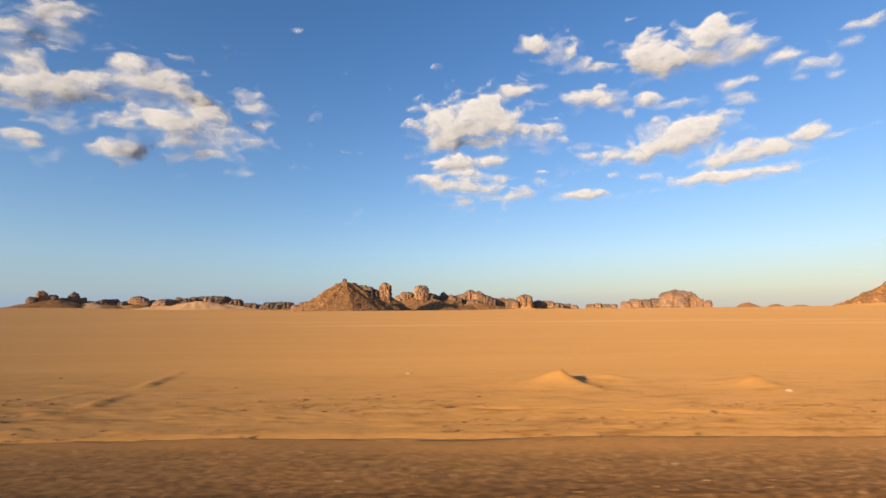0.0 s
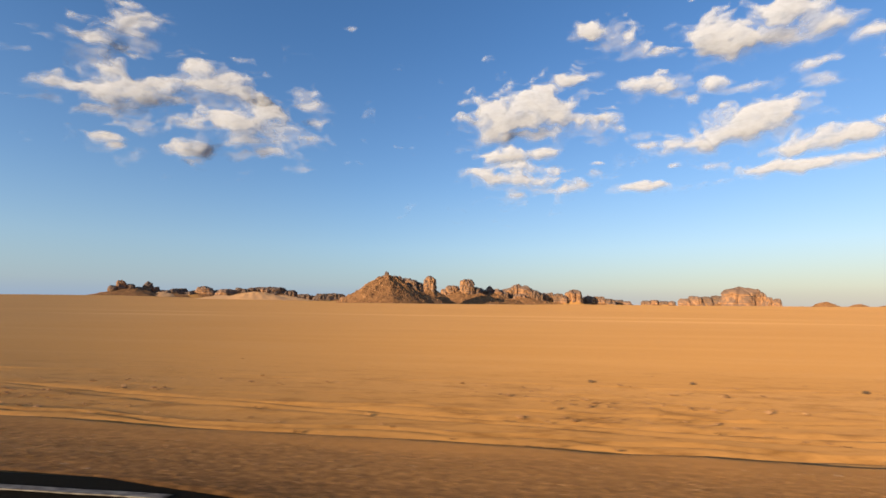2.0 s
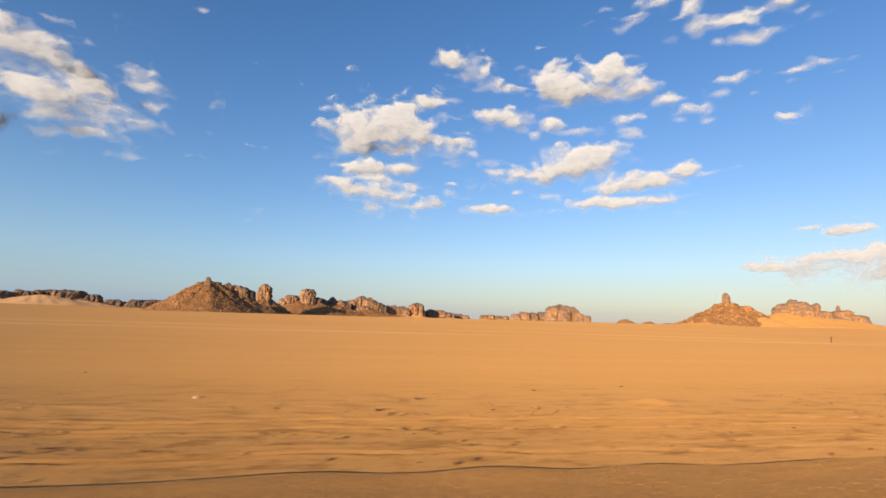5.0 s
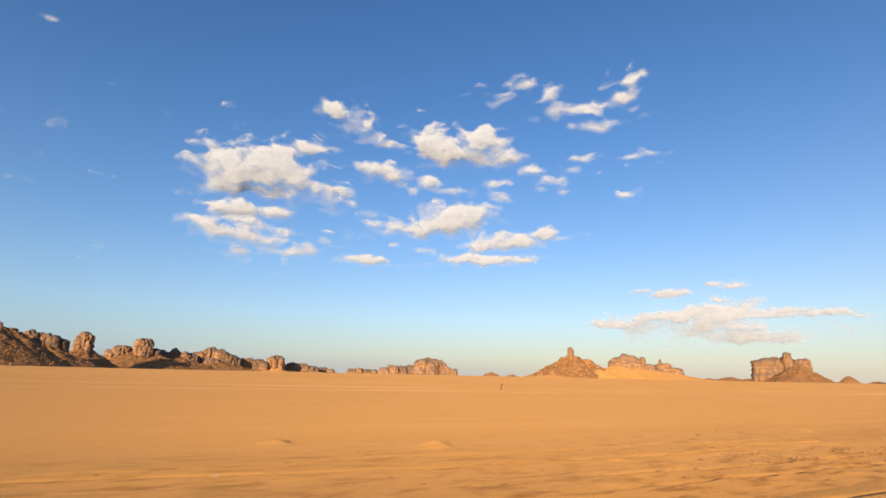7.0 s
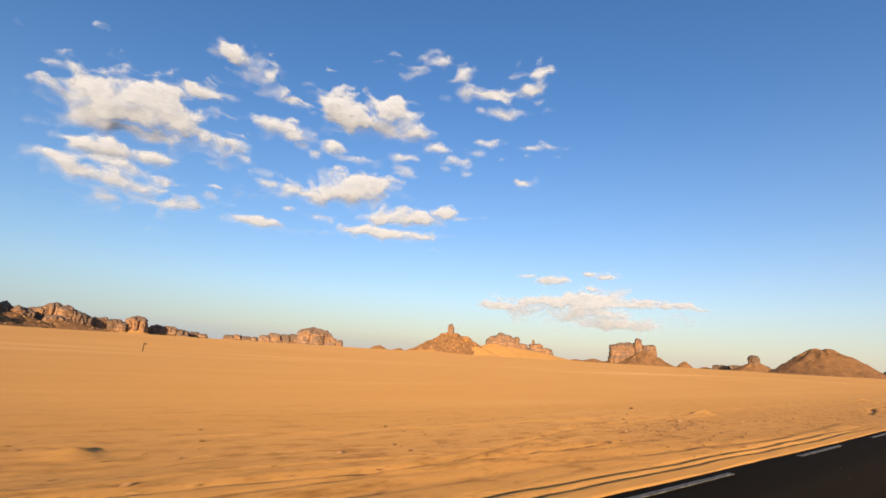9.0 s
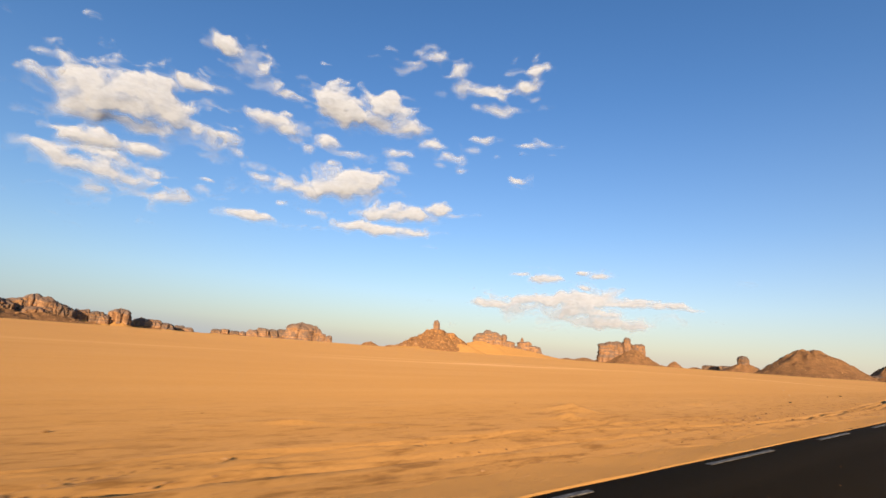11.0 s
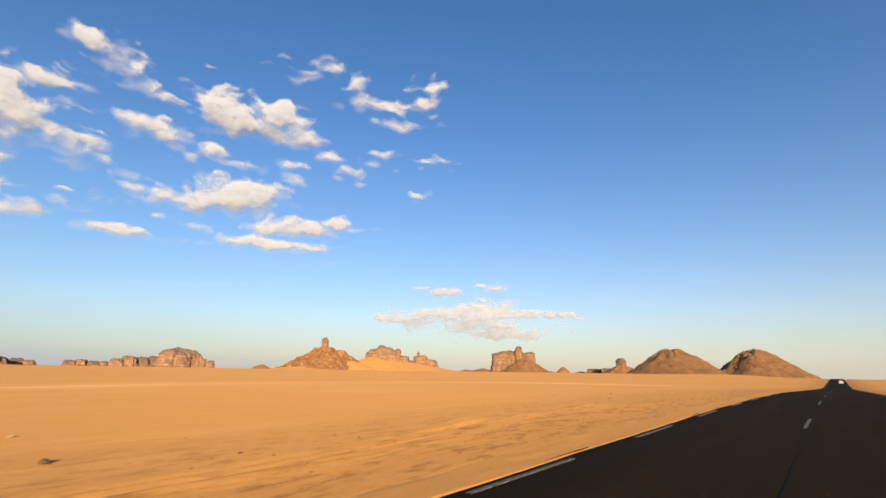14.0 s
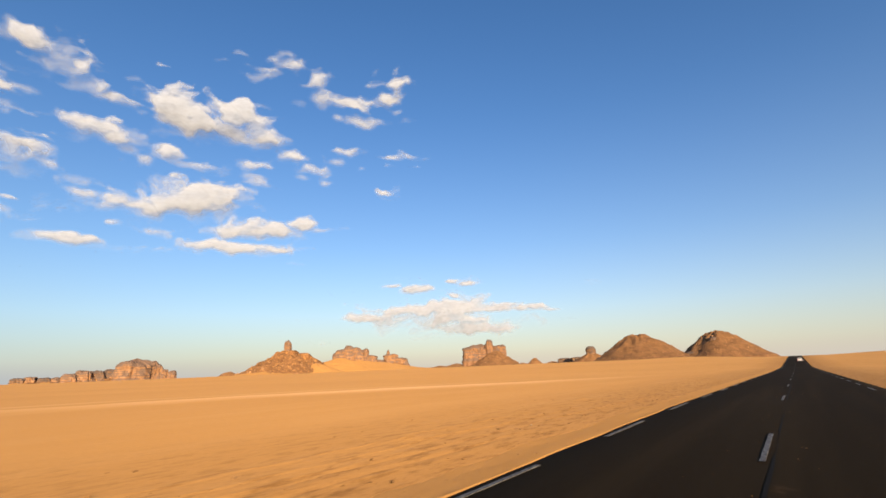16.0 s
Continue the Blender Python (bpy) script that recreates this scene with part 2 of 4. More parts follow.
M_SCREE = rock_material("sandy_talus", (0.37, 0.18, 0.070), (0.30, 0.145, 0.056), (0.20, 0.098, 0.042), 0.8, None, (0.66, 0.33, 0.10))
M_DEBRIS = stone_material([(0.0, (0.13, 0.070, 0.034)), (0.5, (0.27, 0.140, 0.060)), (1.0, (0.44, 0.245, 0.11))])
M_DRIFT = sand_material("drift_sand", (0.47, 0.242, 0.074), (0.42, 0.212, 0.062), (0.50, 0.272, 0.096))
M_PALE = sand_material("pale_drift_sand", (0.56, 0.335, 0.17), (0.50, 0.29, 0.135), (0.60, 0.39, 0.22))


# ---- tools ----
def hash3(i, j, k, seed):
    h = (i * 374761393 + j * 668265263 + k * 2147483647 + seed * 974634777) & 0xFFFFFFFF
    h = ((h ^ (h >> 13)) * 1274126177) & 0xFFFFFFFF
    return ((h ^ (h >> 16)) & 0xFFFFFF) / 8388607.5 - 1


def lump(p, seed=0):
    """Smooth noise, -1 to 1, at an array of points."""
    f = np.floor(p).astype(np.int64)
    u = p - f
    u = u * u * (3 - 2 * u)
    out = 0
    for a in (0, 1):
        for b in (0, 1):
            for c in (0, 1):
                w = np.abs(1 - a - u[..., 0]) * np.abs(1 - b - u[..., 1]) * np.abs(1 - c - u[..., 2])
                out = out + w * hash3(f[..., 0] + a, f[..., 1] + b, f[..., 2] + c, seed)
    return out


def fbm(p, seed=0, octaves=4, gain=0.5):
    out, g = 0, 1.0
    for o in range(octaves):
        out, p, g = out + g * lump(p, seed + 17 * o), p * 2.03 + 5.1, g * gain
    return out


def mesh_from(name, verts, faces, mat, soft=True):
    """A mesh from arrays; all faces have the same number of corners."""
    v, f = np.asarray(verts, np.float32), np.asarray(faces, np.int32)
    me = bpy.data.meshes.new(name)
    me.vertices.add(len(v)), me.loops.add(f.size), me.polygons.add(len(f))
    me.vertices.foreach_set("co", v.ravel())
    me.loops.foreach_set("vertex_index", f.ravel())
    me.polygons.foreach_set("loop_start", np.arange(0, f.size, f.shape[1], dtype=np.int32))
    me.polygons.foreach_set("use_smooth", np.full(len(f), soft))
    me.materials.append(mat)
    me.update(calc_edges=True)
    return me


def part(name, me, parent=None, label="", kind=""):
    """One mesh object, under a thing or at top level."""
    ob = new(name, me)
    if parent:
        ob.parent = parent
    return tagged(ob, label, kind=kind)


def thing(name, x, y, z, label, category, group=""):
    ob = new(name)
    ob.location = (x, y, z)
    return tagged(ob, label, category, group)


def grid_faces(rows, cols, wrap=False):
    i, j = np.meshgrid(np.arange(rows - 1), np.arange(cols if wrap else cols - 1), indexing="ij")
    k = (j + 1) % cols
    return np.stack([i * cols + j, i * cols + k, (i + 1) * cols + k, (i + 1) * cols + j], -1).reshape(-1, 4)


OCTA = (np.array([(1, 0, 0), (-1, 0, 0), (0, 1, 0), (0, -1, 0), (0, 0, 1), (0, 0, -1)], float),
        np.array([(0, 2, 4), (2, 1, 4), (1, 3, 4), (3, 0, 4), (2, 0, 5), (1, 2, 5), (3, 1, 5), (0, 3, 5)]))


def ball(level):
    bm = bmesh.new()
    bmesh.ops.create_icosphere(bm, subdivisions=level, radius=1)
    v = np.array([q.co[:] for q in bm.verts])
    f = np.array([[q.index for q in k.verts] for k in bm.faces])
    bm.free()
    return v, f


def scatter(rng, base, places, sizes, flat=1.0, rough=0.25):
    """Many small solids as one set of vertices and triangles."""
    v, f = base
    n = len(places)
    a, b = rng.uniform(0, 6.283, n), rng.uniform(-0.6, 0.6, n)
    w = v[None] * (1 + rng.uniform(-rough, rough, (n, len(v), 1))) * rng.uniform(0.7, 1.3, (n, 1, 3))
    w[..., 2] *= flat
    x, y, z = w[..., 0], w[..., 1], w[..., 2]
    y, z = y * np.cos(b)[:, None] - z * np.sin(b)[:, None], y * np.sin(b)[:, None] + z * np.cos(b)[:, None]
    x, y = x * np.cos(a)[:, None] - y * np.sin(a)[:, None], x * np.sin(a)[:, None] + y * np.cos(a)[:, None]
    w = np.stack([x, y, z], -1) * sizes[:, None, None] + places[:, None]
    return w.reshape(-1, 3), (f[None] + (np.arange(n) * len(v))[:, None, None]).reshape(-1, 3)


# ---- ground ----
SWELLS = ((-1620, 1950, 20), (-1400, 2180, 13), (-930, 1900, 6), (-245, 1262, -3), (-100, 2000, -7), (400, 2220, 3),
          (1000, 2880, 4), (1300, 2480, -10), (2300, 3300, -14), (1050, 1055, 0), (1300, 1040, 9), (1650, 1220, 15),
          (1820, 900, 4), (3235, 2035, 16), (2350, 715, 11), (1400, 283, 8), (1544, 136, 6.5), (0, -1500, 0), (1500, -900, 6))
# mounds of blown sand: x, y, length, width, height
MOUNDS = ((7.7, 10.6, 0.75, 0.55, 0.28), (11.7, 10.2, 0.6, 0.5, 0.22), (9.0, 11.2, 0.8, 0.3, 0.10), (149.8, 10.8, 0.4, 0.35, 0.15), (146.4, 12.3, 0.35, 0.3, 0.10), (177.8, 9.2, 0.7, 0.5, 0.20),
          (178.7, 8.4, 0.5, 0.4, 0.15), (179.9, 9.3, 0.6, 0.4, 0.14), (176.8, 8.3, 0.4, 0.3, 0.12), (181.7, 8.5, 0.4, 0.3, 0.10),
          (193.7, 9.0, 0.5, 0.3, 0.09), (228.0, 8.1, 0.5, 0.4, 0.16), (228.9, 7.4, 0.3, 0.3, 0.10), (277.9, 8.7, 1.7, 0.6, 0.15),
          (280.5, 8.2, 1.5, 0.5, 0.12), (286.2, 8.3, 1.7, 0.5, 0.13), (322.2, 8.6, 0.6, 0.4, 0.12), (75.0, 10.3, 1.1, 0.3, 0.11),
          (79.4, 11.4, 1.0, 0.4, 0.10), (164.3, 10.6, 0.5, 0.35, 0.11), (161.0, 8.4, 0.6, 0.3, 0.10), (308.5, 7.9, 0.6, 0.3, 0.08),
          (229.6, 9.2, 1.1, 0.7, 0.24), (239.4, 9.6, 0.7, 0.3, 0.10), (57.5, 11.5, 0.9, 0.3, 0.10), (134.5, 11.2, 0.7, 0.3, 0.13),
          (136.4, 12.5, 0.7, 0.3, 0.12), (138.6, 8.2, 0.6, 0.3, 0.10), (96.0, 10.0, 0.8, 0.4, 0.13), (112.0, 9.0, 0.7, 0.4, 0.12),
          (201.0, 8.6, 0.8, 0.4, 0.14), (208.0, 10.2, 0.6, 0.4, 0.11))
# fields of churned hummocks: x, y, length, width, height
FIELDS = ((129.0, 7.2, 12.0, 2.4, 1.0), (157.0, 7.0, 9.0, 2.2, 0.9), (174.0, 8.2, 7.0, 3.0, 1.1), (216.0, 6.1, 6.0, 0.9, 1.0),
          (74.0, 8.6, 9.0, 2.4, 0.6), (234.0, 6.2, 8.0, 1.2, 0.6), (100.0, 7.8, 10.0, 2.2, 0.7), (196.0, 7.0, 9.0, 2.0, 0.7),
          (5.0, 7.6, 14.0, 1.6, 0.75), (40.0, 7.8, 12.0, 1.5, 0.5), (258.0, 6.0, 9.0, 1.2, 0.5), (58.0, 8.2, 14.0, 2.2, 0.6))
# ridges thrown up by wheels: from x, y to x, y, half width, height
RIDGES = ((-1.0, 8.4, -2.0, 13.0, 0.11, 0.045), (-2.6, 7.8, -2.0, 10.8, 0.11, 0.04), (-3.6, 10.8, -2.4, 10.7, 0.10, 0.035), (220.5, 9.4, 224.0, 8.2, 0.14, 0.05),
          (68.0, 10.6, 70.0, 10.7, 0.14, 0.08), (73.6, 10.5, 75.2, 10.1, 0.14, 0.08))
# wheel ruts: width, depth, then x, y along each
RUTS = (
    (0.08, 0.040, (-22, 6.3), (0, 6.28), (8, 6.2), (19, 6.15), (28, 6.2), (37, 6.1), (41.5, 5.82), (44.8, 5.64), (47.6, 5.55), (56, 5.62), (66, 5.9), (71, 5.9)),
    (0.07, 0.030, (4.2, 8.3), (5.3, 8.08), (6.1, 7.83), (9.4, 7.7)), (0.07, 0.028, (3.0, 7.2), (7.0, 7.1), (10.5, 7.25)),
    (0.08, 0.040, (11.5, 7.1), (13.7, 6.62), (15, 6.5), (18, 6.4)), (0.08, 0.035, (3.5, 8.2), (6.9, 7.93), (8.9, 7.53), (11, 7.4)),
    (0.08, 0.035, (33, 8.6), (38.9, 7.69), (44.2, 6.94), (48.4, 6.5), (56, 6.4), (66, 6.95)), (0.08, 0.030, (34, 8.2), (39, 7.3), (44.2, 6.6), (48.4, 6.2), (55, 6.1)),
    (0.08, 0.050, (63, 7.2), (70.2, 6.73), (73.1, 6.57), (76, 6.35), (78.3, 6.1), (86, 5.9)), (0.08, 0.050, (70, 6.4), (73.4, 6.18), (77.5, 6.02), (84, 5.8)),
    (0.09, 0.045, (117, 6.7), (121, 6.4), (124.6, 6.2), (128, 5.8), (132.1, 5.47), (138, 5.4)), (0.08, 0.035, (119, 9.9), (122.3, 9.6), (125, 9.8)),
    (0.08, 0.035, (122, 7.2), (127.5, 6.94), (133, 6.9), (140, 7.3)), (0.09, 0.050, (138, 9.6), (143, 9.1), (145.2, 8.65), (148.9, 8.25), (154.6, 8.0), (158, 8.5)),
    (0.09, 0.045, (149, 6.0), (153.1, 5.8), (158.4, 5.75), (164, 5.6)), (0.08, 0.045, (150, 6.9), (154, 6.6), (158.4, 6.48), (163, 6.7)),
    (0.12, 0.085, (156, 9.0), (159, 8.6), (162.8, 7.82), (164.5, 7.41), (167.4, 6.78), (171.4, 6.04), (173.9, 5.84), (180.3, 6.3), (184, 6.19), (192, 6.1)),
    (0.06, 0.045, (150, 4.25), (174.3, 4.22), (180.7, 4.15), (192, 4.2), (205, 4.3)), (0.08, 0.050, (166, 4.75), (174.3, 4.62), (180.7, 4.55), (192, 4.5), (205, 4.6)), (0.08, 0.045, (176.4, 6.0), (184.1, 5.75), (187.5, 6.6), (191.6, 7.82), (203, 9.1)),
    (0.08, 0.040, (180, 5.2), (188, 5.3), (196, 5.0), (206, 5.4)), (0.08, 0.045, (212, 5.9), (218, 5.86), (220, 5.84), (229.4, 5.82), (232.8, 5.75), (245.3, 5.48)),
    (0.13, 0.105, (213, 6.1), (216.7, 6.38), (217.6, 6.63), (220.5, 6.94), (222.4, 6.6), (224.4, 6.95), (227.6, 7.11), (229.8, 7.98)),
    (0.08, 0.050, (229, 6.3), (232.9, 5.98), (236.9, 5.75), (247.8, 6.15), (263.3, 7.05), (272, 6.92)), (0.08, 0.045, (230, 6.0), (236.9, 5.45), (247.8, 5.85), (263.3, 6.7)),
    (0.08, 0.045, (246, 6.0), (249.7, 5.82), (252, 5.66), (256.4, 5.83), (261.9, 6.28), (277.7, 7.98)),
    (0.10, 0.060, (257, 7.5), (260.6, 6.98), (262.5, 6.85), (268, 7.57), (280, 8.23), (290, 8.0)), (0.08, 0.040, (256, 6.9), (260.6, 6.6), (266, 6.7), (276, 7.4)),
    (0.08, 0.030, (280, 8.6), (284.7, 7.3), (286, 6.7), (296, 6.0), (310, 5.7)), (0.08, 0.030, (284, 7.0), (296, 6.6), (310, 6.3), (330, 6.0)),
)


def gravel_edge(x):
    """How far the gravel shoulder reaches from the middle: wide at first, a narrow strip farther on."""
    return np.interp(x, (28, 37, 41.5, 48, 60, 70, 75, 80, 125), (6.1, 6.0, 5.7, 5.45, 5.5, 5.7, 5.4, 5.5, 4.95)) + 0.07 * np.sin(np.asarray(x) * 2.3 + 2 * np.sin(np.asarray(x) * 0.7)) + 0.05 * np.sin(np.asarray(x) * 0.35) * smooth(80, 120, x) + 0.05 * np.sin(np.asarray(x) * 0.9)


def far_level(x, y):
    top, bottom = 0, 1e-9
    for a, b, h in SWELLS:
        w = 1 / ((x - a) ** 2 + (y - b) ** 2 + 200 ** 2) ** 1.5
        top, bottom = top + w * h, bottom + w
    return top / bottom


def ground_level(x, y):
    x, y = np.asarray(x, float), np.asarray(y, float)
    d = np.hypot(np.maximum(np.maximum(-x, x - 300), 0), y)
    far = smooth(150, 950, d) * smooth(25, 160, np.abs(y))
    z = road_level(x) * (1 - smooth(30, 260, np.abs(y))) + far_level(x, y) * far
    z = z - 0.6 * smooth(28, 75, y) * (1 - smooth(200, 500, y)) * (1 - smooth(300, 500, x))
    return z


def old_track(x):
    """How far off an old track across the plain runs."""
    return np.interp(x, (-60, 30, 110, 256, 306, 352, 420), (62, 56, 60, 47, 39, 26, 14))


def sunk(x):
    """How far the sand lies below the road."""
    return 0.085 - 0.035 * smooth(88, 125, x)


def rut_relief(x, y):
    """Wheel ruts: a groove between two thrown-up banks."""
    p, z = np.stack([x, y, 0 * x], -1), 0 * x
    for w, h, *points in RUTS:
        i = np.s_[slice(*np.searchsorted(x[:, 0], (points[0][0], points[-1][0])))]
        q = p[i]
        if not len(q):
            continue
        way_x = q[:, :1]
        mid = np.interp(way_x[..., 0], [k[0] for k in points], [k[1] for k in points])
        mid = mid + 0.10 * fbm(way_x * (0.35, 0, 0) + h * 50, 91, 3)
        on = smooth(points[0][0], points[0][0] + 2, way_x[..., 0]) * smooth(points[-1][0], points[-1][0] - 2, way_x[..., 0])
        on = on * np.clip(0.9 + 0.6 * fbm(way_x * (0.15, 0, 0) + w * 90 + h * 70, 92, 2), 0.15, 1.4)
        u = (q[..., 1] - mid) / (1.25 * w) + 0.12 * lump(q * (2.1, 2.1, 0), 93)
        rough = np.clip(0.95 + 0.2 * fbm(q * (1.1, 2.5, 0) + 3, 94, 2), 0.3, 1.5)
        z[i] += 1.3 * on * h * rough * (0.5 * np.exp(-((u + 1.1) / np.where(u < -1.1, 3.4, 0.5)) ** 2) + 0.12 * np.exp(-(u - 1.8) ** 2) - 1.0 * np.exp(-(u / np.where(u < 0, 0.75, 1.5)) ** 2))
    return z


def small_relief(x, y):
    """Ruts beside the road, hummocks, mounds and ridges."""
    p = np.stack([x, y, 0 * x], -1)
    far_side = y
    y = y + 6.1 - gravel_edge(x)
    wander = 0.5 * lump(p * (0.02, 0, 0) + 3.3, 5)
    near = smooth(6.0, 6.8, y) * (1 - smooth(40, 120, y))
    z = near * (0.020 * fbm(p * (0.10, 0.25, 1), 11, 2) + 0.005 * fbm(p * (1.2, 2.4, 1), 12, 3))
    patch = smooth(0.05, 0.5, lump(p * (0.045, 0.12, 1) + 7.7, 15)) * smooth(6.0, 6.6, y) * (1 - smooth(10, 13, y))
    z = z + patch * 0.014 * np.maximum(fbm(p * (1.3, 1.8, 1), 16, 3), -0.2)
    for k, (c, w, h) in enumerate(((6.55, 0.065, 0.022), (6.95, 0.06, 0.022), (7.2, 0.06, 0.018), (7.75, 0.06, 0.020), (8.3, 0.07, 0.018), (9.2, 0.08, 0.014), (10.8, 0.10, 0.012))):
        c = c + wander * (0.6 + 0.3 * k) + 0.25 * lump(p * (0.05, 0, 0) + 9.1 * k, 21 + k)
        on = smooth(-0.25, 0.5, fbm(p * (0.07, 0, 0) + 2.7 * k, 31 + k, 2))
        q = (y - c) / w
        z = z + on * h * (1.0 * np.exp(-(np.abs(q) - 1.5) ** 2 * 2.5) - 1.1 * np.exp(-q * q * 1.5))
    y = far_side
    for a, b, lx, ly, h in MOUNDS:
        i, j = np.searchsorted(x[:, 0], (a - 4 * lx, a + 4 * lx)), np.searchsorted(y[0], (b - 4 * ly, b + 4 * ly))
        g = np.s_[i[0]:i[1], j[0]:j[1]]
        u, v = (x[g] - a) / lx, (y[g] - b) / ly
        r = np.sqrt(u * u + v * v) * (1 + 0.35 * lump(p[g] * (1.4 / lx, 1.4 / ly, 1) + a, 41))
        z[g] += 1.15 * h * np.exp(-np.where(u + 0.6 * v > 0, 3.4, 1.25) * r ** 1.15)
    crust = np.clip(0.30 - np.abs(fbm(p * (1.3, 4.2, 1) + 3, 45, 3, 0.55)), 0, 1) / 0.30  # broken crust: thin raised edges and clods
    clods = np.clip(fbm(p * (3.4, 6.5, 1) + 8, 46, 2, 0.6) - 0.34, 0, 1)
    churn = 0.055 * crust ** 1.5 * np.clip(0.4 + fbm(p * (0.9, 0.9, 1) + 5, 47, 2), 0, 1.2) + 0.085 * clods
    for a, b, lx, ly, h in FIELDS:
        z = z + 0.55 * h * churn * np.exp(-((x - a) / lx) ** 4 - ((y - b) / ly) ** 4)
    z = z + 0.16 * np.exp(-((y - old_track(x)) / 2.2) ** 2) * smooth(-80, -20, x) * smooth(400, 340, x)
    z = z + rut_relief(x, y)
    for a, b, c, d, w, h in RIDGES:
        u = np.clip(((x - a) * (c - a) + (y - b) * (d - b)) / ((c - a) ** 2 + (d - b) ** 2), -0.02, 1.02)
        r = np.hypot(x - a - u * (c - a), y - b - u * (d - b) + 0.18 * lump(p * (0.7, 0.7, 1), 51))
        z = z + h * np.exp(-(r / w) ** 2) * np.clip(0.65 + 0.7 * fbm(p * (1.3, 1.3, 1) + 4, 52, 2), 0.1, 1.3)
    return z - sunk(x) * (1 - smooth(9, 30, y)) * smooth(-30, -9, y) - 0.25 * (1 - smooth(-0.5, -0.15, y - gravel_edge(x))) * smooth(-6, -4, y)


def build_ground():
    xs = np.concatenate([-np.geomspace(5200, 30, 70), np.arange(-29.5, -11, 0.5), np.arange(-11, 9, 0.13), np.arange(9, 62, 0.25), np.arange(62, 122, 0.2), np.arange(122, 190, 0.14), np.arange(190, 335, 0.22), np.geomspace(336, 5600, 120)])
    ys = np.concatenate([-np.geomspace(5000, 8, 36), np.arange(-7, 4.4, 1.25), np.arange(4.5, 5.6, 0.1), np.arange(5.6, 10.2, 0.06), np.arange(10.2, 13, 0.1), np.arange(13, 20, 0.25),
                         np.arange(20, 34, 0.9), np.geomspace(35, 5000, 90)])
    x, y = np.meshgrid(xs, ys, indexing="ij")
    z = ground_level(x, y) + small_relief(x, y)
    v = np.stack([x, y, z], -1).reshape(-1, 3)
    me = mesh_from("ground", v, grid_faces(len(xs), len(ys))[:, ::-1], M_SAND)
    worn = np.exp(-((y - old_track(x)) / 2.6) ** 2) + 0.6 * np.exp(-((y - old_track(x) * 1.35 - 6) / 3.0) ** 2)
    worn = worn * smooth(-80, -20, x) * smooth(400, 340, x) * np.clip(0.5 + 0.6 * fbm(np.stack([x * 0.03, y * 0.05, 0 * x], -1), 88, 3), 0, 0.9)
    me.attributes.new("old_track", "FLOAT", "POINT").data.foreach_set("value", worn.astype(np.float32).ravel())
    ob = new("ground", me)
    return tagged(ob, "flat orange desert sand reaching to the horizon", "sand", kind="structure")


def ribbon(name, mat, xs, ys, lift, label, category):
    x, y = np.meshgrid(xs, ys, indexing="ij")
    lift = np.broadcast_to(np.asarray(lift, float), y.shape)
    z = ground_level(x, 0 * y) + lift
    ob = new(name, mesh_from(name, np.stack([x, y, z], -1).reshape(-1, 3), grid_faces(len(xs), len(ys))[:, ::-1], mat))
    return tagged(ob, label, category, kind="structure")


build_ground()
ROAD_X = np.concatenate([-np.geomspace(3000, 40, 40), np.arange(-39, 760, 3.0), np.geomspace(761, 5400, 60)])
LEFT_EDGE, CENTRE, RIGHT_EDGE = 3.60, 0.68, -2.72
road = ribbon("road", M_ASPHALT, ROAD_X, (-3.55, -3.3, -2.5, 0.5, 2.5, 3.95, 4.2), np.array((-0.14, 0, 0.02, 0.04, 0.03, 0, -0.12)),
              "dark worn asphalt road on a low bank", "road")
SHOULDER_X = np.arange(-40, 420, 0.25)


def grit_edge(x):
    """Where the gravel begins: at the asphalt, or on it where drifted grit lies over its edge."""
    x = np.asarray(x, float)
    over = np.maximum(smooth(39, 46, x) * (1 - smooth(104, 118, x)), 0.26 * smooth(118, 170, x))
    return 4.05 - over * (1.0 + 0.12 * fbm(np.stack([x * 0.4, 0 * x, 0 * x], -1), 77, 3)), over


def shoulder_level(x, y):
    inner, over = grit_edge(x)
    k = (y - inner) / (gravel_edge(x) + 0.12 - inner)
    z = ground_level(x, 0 * y) - 0.02 - 0.025 * k + 0.010 * fbm(np.stack([x * 0.8, y * 2.2, 0 * x], -1), 7, 2)
    late = smooth(88, 125, x)  # blown sand levels the step
    early = smooth(0.5, 1.0, over)
    lift = 0.075 * early * (1 - k) + 0.036 * smooth(0, 0.25, over) * (1 - early) * (1 - k)
    return z + lift - 0.018 * k * late - 0.03 * smooth(0.8, 1.0, k) * (1 - late)


def build_shoulder():
    x, k = np.meshgrid(SHOULDER_X, np.linspace(0, 1, 30), indexing="ij")
    inner = grit_edge(x)[0]
    y = inner + (gravel_edge(x) + 0.12 - inner) * k
    z = shoulder_level(x, y) + 0.8 * rut_relief(x, y)
    z[:, 0] -= 0.04
    z[:, -1] -= 0.2
    me = mesh_from("gravel_shoulder", np.stack([x, y, z], -1).reshape(-1, 3), grid_faces(len(SHOULDER_X), 30)[:, ::-1], M_GRAVEL)
    me.attributes.new("across", "FLOAT", "POINT").data.foreach_set("value", k.astype(np.float32).ravel())
    ob = new("gravel_shoulder", me)
    return tagged(ob, "brown gravel shoulder with loose stones", "gravel", kind="structure")


shoulder = build_shoulder()


